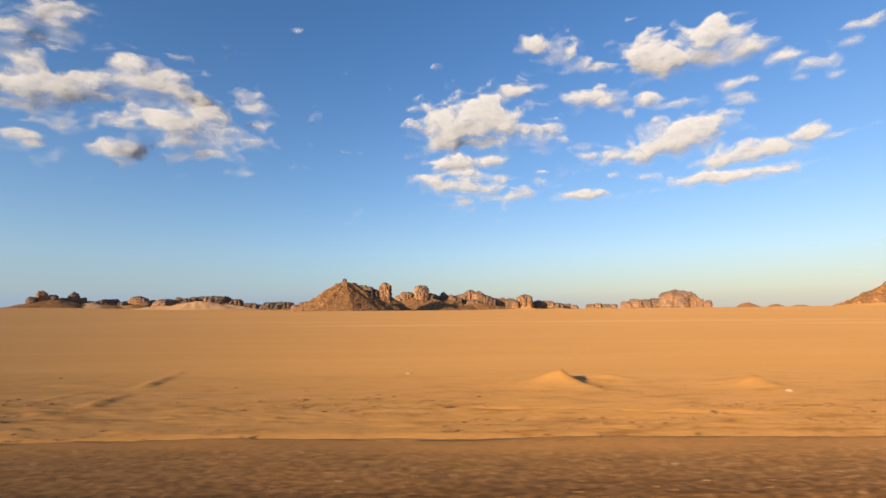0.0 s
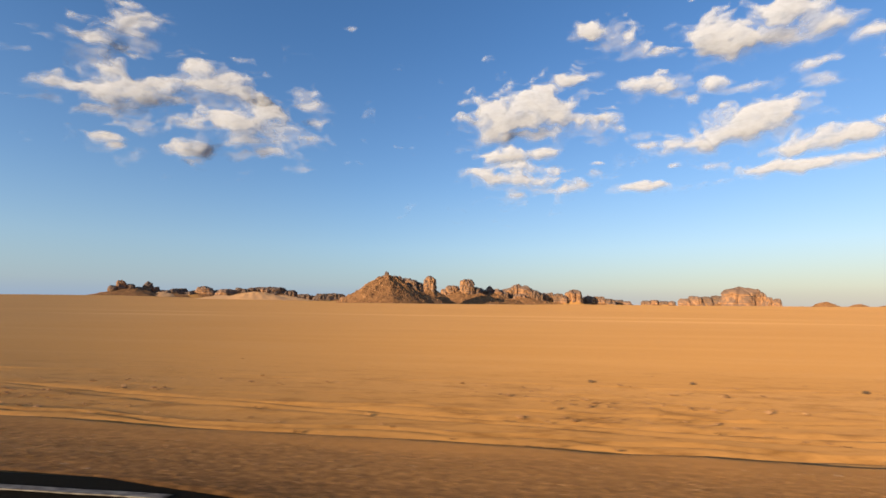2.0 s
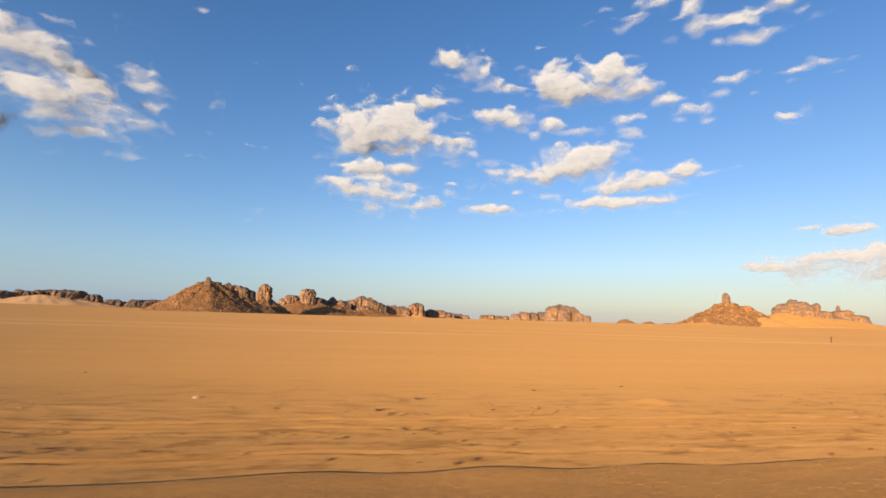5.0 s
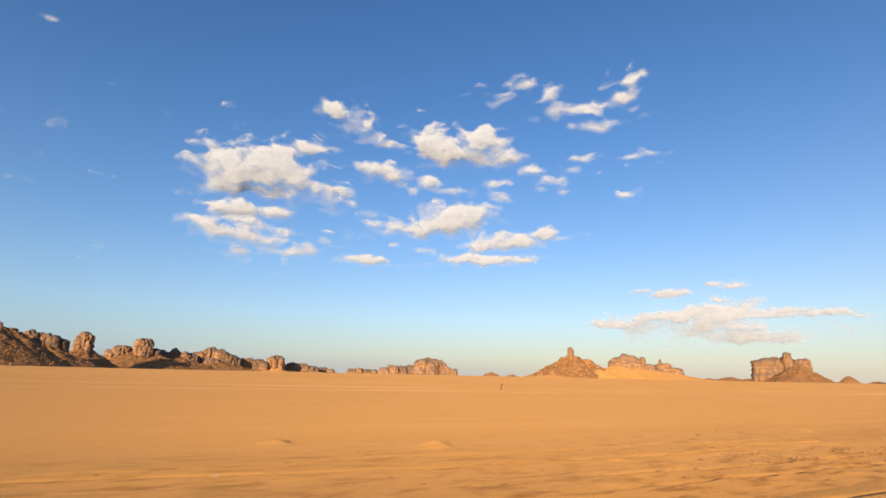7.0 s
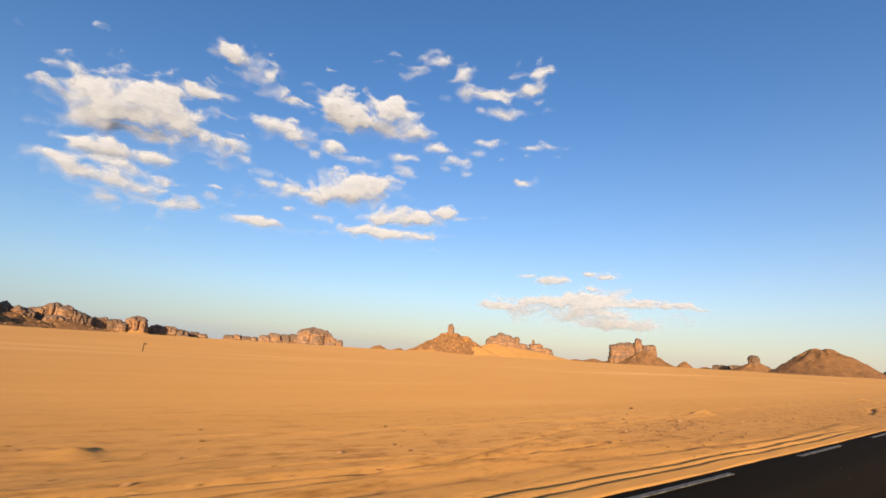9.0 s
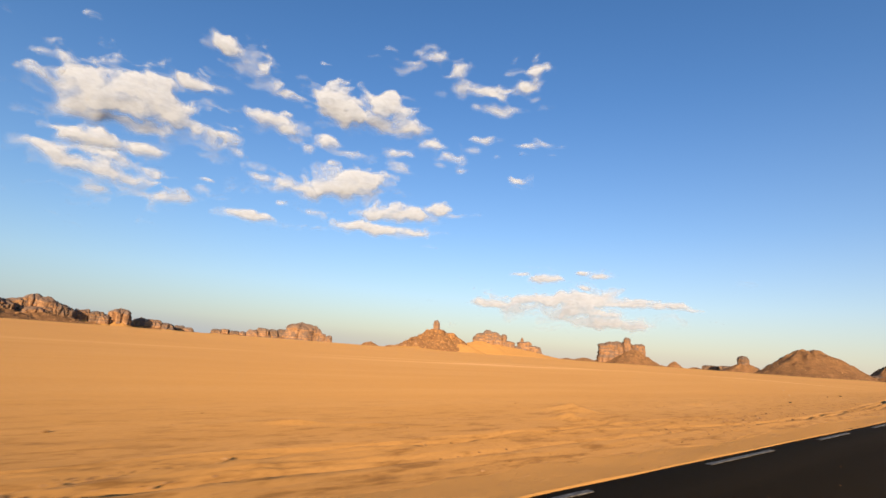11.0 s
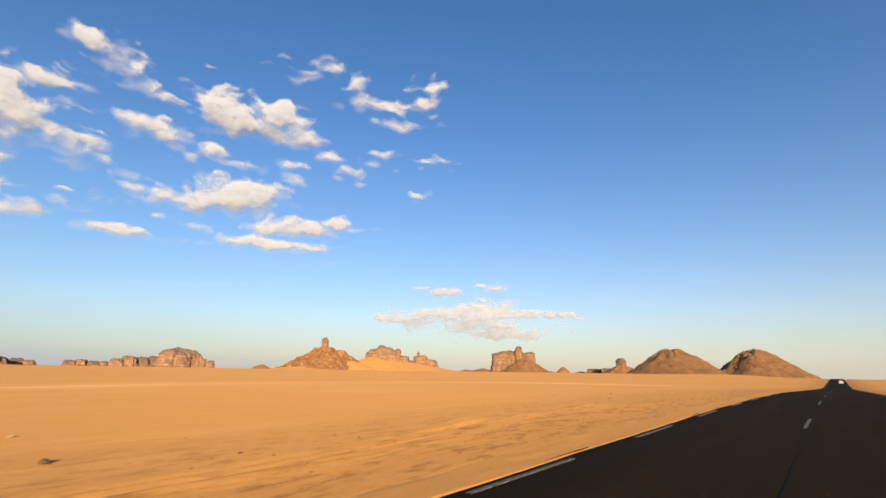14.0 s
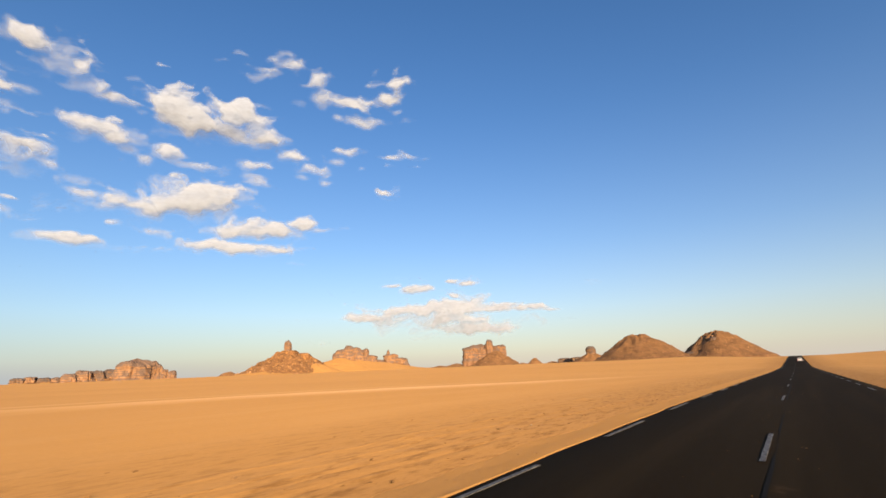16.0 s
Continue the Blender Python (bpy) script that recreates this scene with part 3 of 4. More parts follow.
def dash_mesh(length, width):
    """A painted dash, a few millimetres thick, with uneven sides."""
    u = np.linspace(-0.5, 0.5, 13)
    v = []
    for i, q in enumerate(u):
        a, b = 1 + 0.1 * math.sin(i * 2.3), 1 + 0.1 * math.sin(i * 1.7 + 2)
        v += [(q * length, -width / 2 * a, -0.006), (q * length, -width / 2 * a, 0.005), (q * length, width / 2 * b, 0.005), (q * length, width / 2 * b, -0.006)]
    return mesh_from("road_dash", np.array(v), grid_faces(13, 4)[:, ::-1], M_PAINT, False)


def dashes(y, first, step, length, width, lift):
    me = dash_mesh(length, width)
    for i in range(-60, 80):
        x = first + i * step if i * step > -78 else first - 78 + (i * step + 78) * 0.9923
        if -45 < x < 820:
            ob = new("road_dash", me)
            z0, z1 = float(ground_level(x - 1, 0.0)), float(ground_level(x + 1, 0.0))
            ob.matrix_basis = Matrix.Translation((x, y, (z0 + z1) / 2 + lift)) @ Euler((0, -math.atan((z1 - z0) / 2), 0)).to_matrix().to_4x4()
            ob.parent = road


dashes(LEFT_EDGE, 305.0, 6.5, 3.1, 0.078, 0.021)
dashes(CENTRE, 296.7, 13.0, 3.2, 0.078, 0.046)
dashes(RIGHT_EDGE, 305.0, 6.5, 3.1, 0.078, 0.022)


# ---- rocks ----
def column_mesh(rng, w, d, h, tall=0.55, fissures=0.16, seed=0, mat=None, lean=0.0, wild=1.0):
    """A weathered sandstone block: steep fissured sides, ledges, a rounded top."""
    nt, nz, nc = 84, 28, 8
    th = np.linspace(0, 2 * np.pi, nt, endpoint=False)
    s = np.concatenate([np.linspace(0, 1, nz), np.ones(nc)])
    crown = np.concatenate([np.ones(nz), np.linspace(0.86, 0.04, nc)])
    S, T = np.meshgrid(s, th, indexing="ij")
    C = np.broadcast_to(crown[:, None], S.shape)
    round_top = np.sqrt(np.clip(1 - np.clip((S - tall) / (1 - tall), 0, 1) ** 3.2 * 0.42, 0, 1))
    e = 3.2
    shape = (np.abs(np.cos(T)) ** e + np.abs(np.sin(T)) ** e) ** (-1 / e)
    r = shape * round_top * C * (1.12 - 0.14 * S)
    p = np.stack([np.cos(T) * w / 2, np.sin(T) * d / 2, S * h], -1)
    size = max(min(w, d), 12)
    rough = wild * float(np.interp(w, (15, 30, 70), (0.05, 0.12, 0.24)))
    fissures = fissures * float(np.interp(w, (15, 40), (0.3, 1.0)))
    crack = 1 - np.abs(fbm(p * np.array((3.4, 3.4, 0.5)) / size + seed, seed, 3))
    flute = 1 - np.abs(fbm(p * np.array((7.5, 7.5, 0.7)) / size + seed + 11, seed + 13, 2))
    r = r * (1 - fissures * smooth(0.72, 1.0, crack) * 1.6 - 0.5 * fissures * smooth(0.75, 1.0, flute) + rough * fbm(p * np.array((1.5, 1.5, 1.0)) / size + 3, seed + 5, 4)
             + 0.045 * lump(np.stack([0 * S, 0 * S, S * h / 5.0], -1) + seed, seed + 9))
    q = np.stack([np.cos(T) * w / 2 * r + lean * S * h, np.sin(T) * d / 2 * r, S * h], -1)
    top = h * (0.09 * (1 - C) ** 0.6 + 0.10 * fbm(q * 2.2 / size * (1, 1, 0) + seed, seed + 2, 4) * S ** 3)
    q[..., 2] += top - 0.09 * h * S ** 4
    q[0, :, 2] = -12
    return mesh_from("block", q.reshape(-1, 3), grid_faces(nz + nc, nt, True), mat)


def cone_height(r, bluntness, power=1.1):
    """Straight flanks under a rounded top, from 1 at the middle to 0 at the foot."""
    c, full = bluntness, math.hypot(1, bluntness)
    return np.clip((full - np.sqrt(r * r + c * c)) / (full - c), 0, 1) ** power


def talus_mesh(w, d, h, seed, mat, power=1.1, bluntness=0.12, grain=0.05, nt=72, nr=30):
    """A cone of rubble or sand with a slightly hollow flank."""
    th = np.linspace(0, 2 * np.pi, nt, endpoint=False)
    rr = np.linspace(0.0, 1.06, nr)
    R_, T = np.meshgrid(rr, th, indexing="ij")
    p = np.stack([np.cos(T) * w / 2, np.sin(T) * d / 2, 0 * T], -1)
    wob = 1 + 0.13 * fbm(np.stack([np.cos(T) * 1.3, np.sin(T) * 1.3, 0 * T], -1) + seed, seed, 3)
    q = p * (R_ * wob)[..., None]
    z = h * cone_height(R_, bluntness, power)
    gully = fbm(np.stack([np.cos(T) * 5, np.sin(T) * 5, R_ * 1.2], -1) + seed, seed + 3, 3)
    gully = gully * smooth(0, 0.35, R_)
    z = z * (1 + 0.10 * gully) + h * grain * fbm(q / (0.05 * w), seed + 4, 3) * smooth(1.05, 0.8, R_) - 9 * smooth(0.97, 1.06, R_)
    q[..., 2] = z
    return mesh_from("talus", q.reshape(-1, 3), grid_faces(nr, nt, True), mat)


def outcrop(x, y, label, blocks, talus=(), rubble=0, size=2.0, group="desert rock outcrops", name="rock_outcrop", blunt=0.12, tall=(0.72, 0.9), wild=1.0, flank=1.1):
    """blocks: along, across, width, depth, height, foot, material; along runs square to the view from the road."""
    rng = np.random.default_rng(int(abs(x) * 7 + abs(y)))
    ob = thing(name, x, y, float(ground_level(x, y)), label, "rock outcrop", group)
    ob.rotation_euler[2] = math.atan2(y, x - 150) - math.pi / 2
    for k, (a, b, w, d, h, z, mat) in enumerate(blocks):
        o = part("block", column_mesh(rng, w, d, h, rng.uniform(*tall), rng.uniform(0.08, 0.2), int(rng.integers(1, 900)), mat, rng.uniform(-0.05, 0.05) * wild, wild), ob)
        o.location, o.rotation_euler[2] = (a, b, z), rng.uniform(-0.5, 0.5)
        if not talus:
            o = part("skirt", talus_mesh(w * rng.uniform(1.5, 2.0), d * 1.6, h * rng.uniform(0.32, 0.55), int(rng.integers(1, 900)), M_TALUS if k % 2 else M_DRIFT, 1.5, 0.1, 0.05, 40, 14), ob, "skirt of sand and rubble")
            o.location = (a + rng.uniform(-6, 6), b - 3, 0)
    for a, b, w, d, h, mat in talus:
        me = talus_mesh(w, d, h, int(rng.integers(1, 900)), mat, flank, blunt)
        o = part("talus", me, ob, "slope of fallen rubble" if mat in (M_TALUS, M_SCREE) else "drift of blown sand")
        o.location = (a, b, 0)
        if rubble and mat in (M_TALUS, M_SCREE):
            v, f = slope_rubble(rng, me, rubble, size)
            c = part("rubble", mesh_from("rubble", v, f, M_DEBRIS, False), ob, "loose rubble blocks on the slope", "stuff")
            c.location = (a, b, 0)
    return ob


def slope_rubble(rng, me, count, size):
    """Blocks lying on the faces of a slope."""
    v = np.array([q.co[:] for q in me.vertices])
    f = np.array([q.vertices[:] for q in me.polygons])
    area = np.linalg.norm(np.cross(v[f[:, 2]] - v[f[:, 0]], v[f[:, 3]] - v[f[:, 1]]), axis=1)
    k = f[rng.choice(len(f), count, p=area / area.sum())]
    w = rng.dirichlet((1, 1, 1, 1), count)
    s = size * rng.lognormal(-0.4, 0.5, count)
    p = (v[k] * w[..., None]).sum(1)
    p[:, 2] += 0.15 * s
    return scatter(rng, ball(1), p, s, 0.8, 0.3)



R_, D_, T_, P_, W_, G_, B_ = M_ROCK, M_DARK, M_TALUS, M_DRIFT, M_PALE, M_SCREE, M_BROWN
# far western group
outcrop(-1600, 1985, "grey-brown sandstone towers on pale sand", [
    (-76, 0, 36, 34, 48, 0, D_), (-46, 6, 40, 36, 70, 0, R_), (-14, 10, 46, 40, 54, 0, D_), (22, 20, 50, 45, 42, 0, D_), (60, 30, 44, 40, 64, 0, D_), (88, 20, 34, 30, 46, 0, D_)],
    [(0, -10, 330, 130, 34, T_), (120, 0, 220, 110, 22, W_)], tall=(0.35, 0.6))
outcrop(-1470, 2110, "low dark sandstone ridge", [(-50, 0, 70, 45, 34, 0, D_), (0, 8, 80, 50, 43, 0, D_), (45, 0, 60, 40, 30, 0, D_)], [(-30, -10, 320, 110, 22, T_), (60, -10, 260, 90, 18, P_)], tall=(0.35, 0.6))
outcrop(-1385, 2190, "rounded sandstone block beside a dark ridge", [(0, 0, 80, 60, 55, 0, R_), (58, 10, 48, 40, 42, 0, D_), (-45, 8, 50, 40, 36, 0, D_)], [(0, -12, 260, 110, 26, T_)], tall=(0.35, 0.6))
outcrop(-977, 1952, "long flat-topped sandstone ridge", [
    (-120, 0, 85, 60, 44, 0, R_), (-60, 12, 90, 60, 50, 0, D_), (0, 20, 110, 70, 55, 0, D_), (65, 14, 110, 70, 60, 0, D_), (122, 8, 75, 60, 46, 0, D_), (28, -8, 40, 40, 52, 0, R_)], [(-20, -10, 420, 120, 34, T_), (90, -10, 260, 110, 30, T_)], tall=(0.35, 0.6))
outcrop(-890, 1795, "pale sand drift against a rock ridge", [], [(-10, 0, 320, 100, 32, W_), (90, 10, 260, 80, 20, W_), (-130, 10, 220, 80, 16, W_)], name="sand_drift", group="sand drifts")
outcrop(-880, 2238, "small dark sandstone knoll", [(-12, 0, 60, 40, 32, 0, D_), (20, 0, 50, 40, 24, 0, D_)], tall=(0.35, 0.6))
outcrop(-759, 2243, "low dark sandstone knoll", [(-35, 0, 75, 50, 36, 0, D_), (25, 5, 95, 50, 38, 0, D_)], tall=(0.35, 0.6))
outcrop(-512, 1778, "small reddish sandstone blocks", [(-18, 0, 40, 30, 24, 0, R_), (14, 0, 45, 35, 32, 0, R_)], tall=(0.35, 0.6))
# the rubble cone and the towers behind it
outcrop(-245, 1262, "brown rubble cone with a ragged rock cap", [
    (-2, 4, 34, 30, 22, 57, R_), (13, 6, 30, 26, 26, 53, R_), (-4, 3, 11, 10, 15, 73, D_), (-20, 0, 24, 20, 16, 52, R_), (30, 12, 34, 30, 22, 44, R_), (52, 20, 36, 30, 22, 38, D_)],
    [(0, 0, 262, 215, 78, T_), (44, 25, 190, 165, 56, T_)], 3600, 1.3, blunt=0.17)
outcrop(-251, 1571, "row of rounded sandstone pillars", [
    (-26, 0, 34, 30, 52, 38, R_), (0, 6, 32, 30, 50, 38, R_), (22, 0, 30, 30, 45, 36, D_), (40, 10, 34, 30, 42, 34, D_)], [(5, -8, 270, 190, 58, T_)], 300, 1.6, wild=0.6)
outcrop(-197, 1746, "tall sandstone tower on a rubble cone", [(0, 0, 47, 42, 66, 38, R_), (-16, 10, 20, 20, 44, 38, R_)], [(2, -4, 230, 170, 60, T_)], 300, 1.6, wild=0.5)
outcrop(-90, 1996, "sandstone tower with a lower shoulder", [
    (20, 0, 62, 52, 82, 30, R_), (-42, 6, 60, 50, 54, 28, R_), (-70, 12, 40, 40, 42, 28, R_), (55, 10, 50, 44, 50, 26, D_)], [(0, -6, 330, 200, 58, T_), (70, -6, 280, 180, 52, T_)], 350, 1.8, wild=0.6)
outcrop(20, 2085, "broken dark sandstone wall", [
    (-34, 0, 48, 40, 62, 12, D_), (4, 8, 50, 40, 66, 12, D_), (40, 4, 44, 40, 58, 10, R_), (66, 10, 40, 34, 52, 8, D_)], [(10, -14, 360, 180, 50, T_)], 250, 2.2)
outcrop(158, 2159, "broad weathered sandstone outcrop with hollows", [
    (-88, 0, 60, 50, 60, 6, R_), (-50, 6, 66, 54, 68, 6, R_), (-10, 10, 72, 60, 84, 4, R_), (28, 4, 60, 54, 78, 4, R_), (66, 10, 62, 50, 60, 4, D_), (96, 12, 40, 40, 50, 2, D_), (0, -26, 70, 40, 46, 0, R_)], [(0, -24, 330, 150, 36, T_)], 200, 2.2)
outcrop(322, 2215, "low pile of sandstone blocks", [(-28, 0, 50, 40, 54, 0, R_), (12, 4, 56, 44, 50, 0, D_), (38, 0, 36, 34, 40, 0, R_)])
outcrop(411, 2238, "single rounded sandstone block", [(0, 0, 74, 56, 66, 0, R_), (26, 10, 30, 34, 50, 0, D_)], tall=(0.35, 0.6))
outcrop(542, 2343, "low ragged sandstone ridge", [(-45, 0, 60, 40, 40, 0, D_), (0, 0, 80, 44, 42, 0, R_), (48, 0, 64, 40, 30, 0, D_)], tall=(0.35, 0.6))
outcrop(671, 2406, "flat low ledge of sandstone", [(-15, 0, 50, 34, 26, 0, D_), (22, 0, 44, 34, 20, 0, R_)], tall=(0.35, 0.6))
outcrop(1000, 2870, "low row of weathered sandstone blocks", [(-65, 0, 54, 40, 28, 0, D_), (-20, 0, 50, 40, 32, 0, R_), (25, 0, 50, 40, 26, 0, D_), (68, 0, 38, 36, 24, 0, R_)], tall=(0.35, 0.6))
outcrop(1134, 2634, "low sandstone outcrop with dark hollows", [
    (-70, 0, 70, 54, 44, 0, R_), (-20, 0, 80, 60, 58, 0, R_), (28, 6, 64, 50, 56, 0, D_), (72, 10, 60, 50, 60, 0, D_)], tall=(0.35, 0.6))
outcrop(1298, 2498, "large sandstone dome with fluted columns", [
    (-30, 0, 150, 110, 100, 0, R_), (-60, -14, 70, 60, 66, 0, R_), (40, 6, 50, 46, 94, 0, R_), (66, 4, 44, 40, 80, 0, R_), (88, 0, 36, 34, 62, 0, R_), (122, -6, 38, 34, 50, 0, R_)], [(-120, -40, 110, 60, 24, T_)], tall=(0.3, 0.5))
outcrop(2300, 3380, "distant bare hills", [], [(-60, 0, 260, 140, 54, T_), (110, 0, 220, 120, 40, T_), (250, 10, 240, 120, 34, T_), (-190, 20, 200, 100, 22, T_)], group="bare hills", name="desert_hill")
# the hill with the balanced pillar
outcrop(1056, 1058, "rubble hill crowned by an upright stone pillar", [
    (4, 0, 17, 15, 30, 56, R_), (8, 2, 44, 36, 16, 46, G_), (40, 6, 46, 36, 18, 36, G_)], [(0, 0, 230, 190, 62, G_), (58, 10, 150, 150, 46, G_), (-60, 20, 150, 120, 26, T_), (-30, -34, 200, 150, 17, P_), (76, -22, 170, 130, 26, P_)], 1500, 1.5, tall=(0.35, 0.45), wild=0.5)
outcrop(1310, 1085, "ragged sandstone crag half buried in blown sand", [
    (-44, 0, 26, 30, 32, 22, R_), (-30, -2, 34, 36, 40, 26, R_), (-12, 0, 36, 38, 44, 27, R_), (10, 2, 38, 36, 42, 28, R_), (27, 2, 22, 26, 33, 28, R_), (41, 4, 15, 18, 37, 28, R_), (58, 4, 34, 30, 24, 20, R_), (80, 6, 34, 26, 16, 14, R_)],
    [(-34, -34, 280, 220, 37, P_), (20, -6, 400, 220, 30, P_), (84, 0, 260, 160, 19, P_)], wild=1.1, tall=(0.55, 0.75))
outcrop(1653, 1224, "small pointed sandstone knoll", [(-12, 0, 52, 40, 42, 12, R_), (24, 0, 56, 40, 34, 6, R_), (-22, 0, 11, 11, 30, 36, R_)], [(0, 0, 150, 100, 32, T_)])
outcrop(3235, 2035, "distant low hills", [], [(0, 0, 200, 120, 26, T_), (110, 0, 180, 100, 18, T_), (-120, 0, 160, 100, 14, T_)], group="bare hills", name="desert_hill")
# the castle rock
outcrop(1840, 935, "flat-topped sandstone mesa with a central tower", [
    (-44, 8, 84, 54, 66, 14, B_), (-20, 12, 60, 56, 62, 18, B_), (46, 8, 58, 50, 62, 16, B_), (17, -12, 24, 28, 88, 16, B_), (4, -4, 14, 24, 70, 16, B_), (66, 6, 24, 30, 52, 14, B_)],
    [(38, -34, 190, 160, 56, T_), (-62, 10, 110, 80, 22, T_)], 260, 1.6, tall=(0.9, 0.97), wild=0.4)
outcrop(2560, 1080, "distant dark knolls", [], [(0, 0, 90, 60, 34, T_), (90, 0, 110, 60, 14, T_), (-60, 0, 110, 60, 12, T_)], group="bare hills", name="desert_hill")
outcrop(2540, 876, "low dark sandstone ledge", [(-30, 0, 60, 40, 26, 0, D_), (28, 0, 64, 40, 28, 0, D_)], [(0, 0, 180, 80, 12, T_)])
outcrop(2359, 715, "round sandstone head on a rubble mound", [(0, 0, 38, 36, 42, 24, D_), (34, 6, 34, 30, 20, 8, D_)], [(4, 0, 180, 130, 42, T_)], tall=(0.3, 0.4))
# twin hills near the road
outcrop(1414, 280, "broad brown rubble hill", [], [(0, 0, 196, 190, 55, T_), (26, 10, 180, 150, 42, T_)], 800, 0.8, blunt=0.5, flank=1.35, group="rubble hills", name="rubble_hill")
outcrop(1544, 136, "brown rubble hill with a darker gully", [(-53, -41, 31, 24, 14, 0, D_), (-34, -48, 24, 22, 11, 0, D_), (-7, -36, 17, 26, 17, 26, D_)],
        [(-2, 0, 197, 198, 58, T_), (26, 7, 168, 156, 38, T_)], 800, 0.95, blunt=0.46, group="rubble hills", name="rubble_hill", flank=1.35)


# ---- beside the road ----
def stone_mesh(rng, flat, mat):
    v, f = ball(2)
    v = v * (1 + 0.35 * fbm(v * 1.6 + rng.uniform(0, 50), int(rng.integers(1, 99)), 3))[:, None] * (1, rng.uniform(0.6, 0.9), flat)
    return mesh_from("stone", v, f, mat, False)


def stone(x, y, size, mesh, label, turn):
    ob = new("stone", mesh)
    z = float(small_relief(np.array([[x]]), np.array([[y]]))[0, 0]) + float(ground_level(x, y))
    ob.matrix_basis = pose(x, y, z + size * 0.22, 0, 0, turn) @ Matrix.Diagonal((size, size, size, 1))
    return tagged(ob, label, "stone", "stones on the sand")


def loose_stones():
    rng = np.random.default_rng(5)
    pale, dark = plain_material("pale_stone", (0.46, 0.32, 0.19), 0.85), plain_material("dark_stone", (0.10, 0.065, 0.04), 0.85)
    for x, y, s, m in ((46.1, 10.5, 0.10, dark), (48.2, 10.6, 0.09, dark), (51.1, 10.0, 0.10, dark), (73.6, 9.5, 0.10, pale), (75.8, 11.0, 0.09, pale), (77.9, 16.3, 0.09, dark), (77.1, 6.9, 0.07, pale), (4.2, 12.3, 0.07, pale), (11.8, 9.3, 0.09, pale),
                       (6.4, 4.8, 0.07, dark), (250.3, 9.0, 0.13, dark), (268.1, 10.2, 0.14, dark), (268.3, 14.2, 0.10, pale), (263.7, 10.1, 0.10, dark), (259.6, 11.5, 0.09, pale),
                       (270.7, 8.7, 0.06, dark), (299.0, 12.0, 0.10, dark), (145.0, 8.5, 0.07, pale), (103.0, 9.8, 0.09, pale), (199.0, 10.5, 0.10, dark)):
        stone(x, y, s * 0.65, stone_mesh(rng, 0.6, m), "pale stone lying on orange sand" if m is pale else "dark stone lying on orange sand", rng.uniform(0, 360))


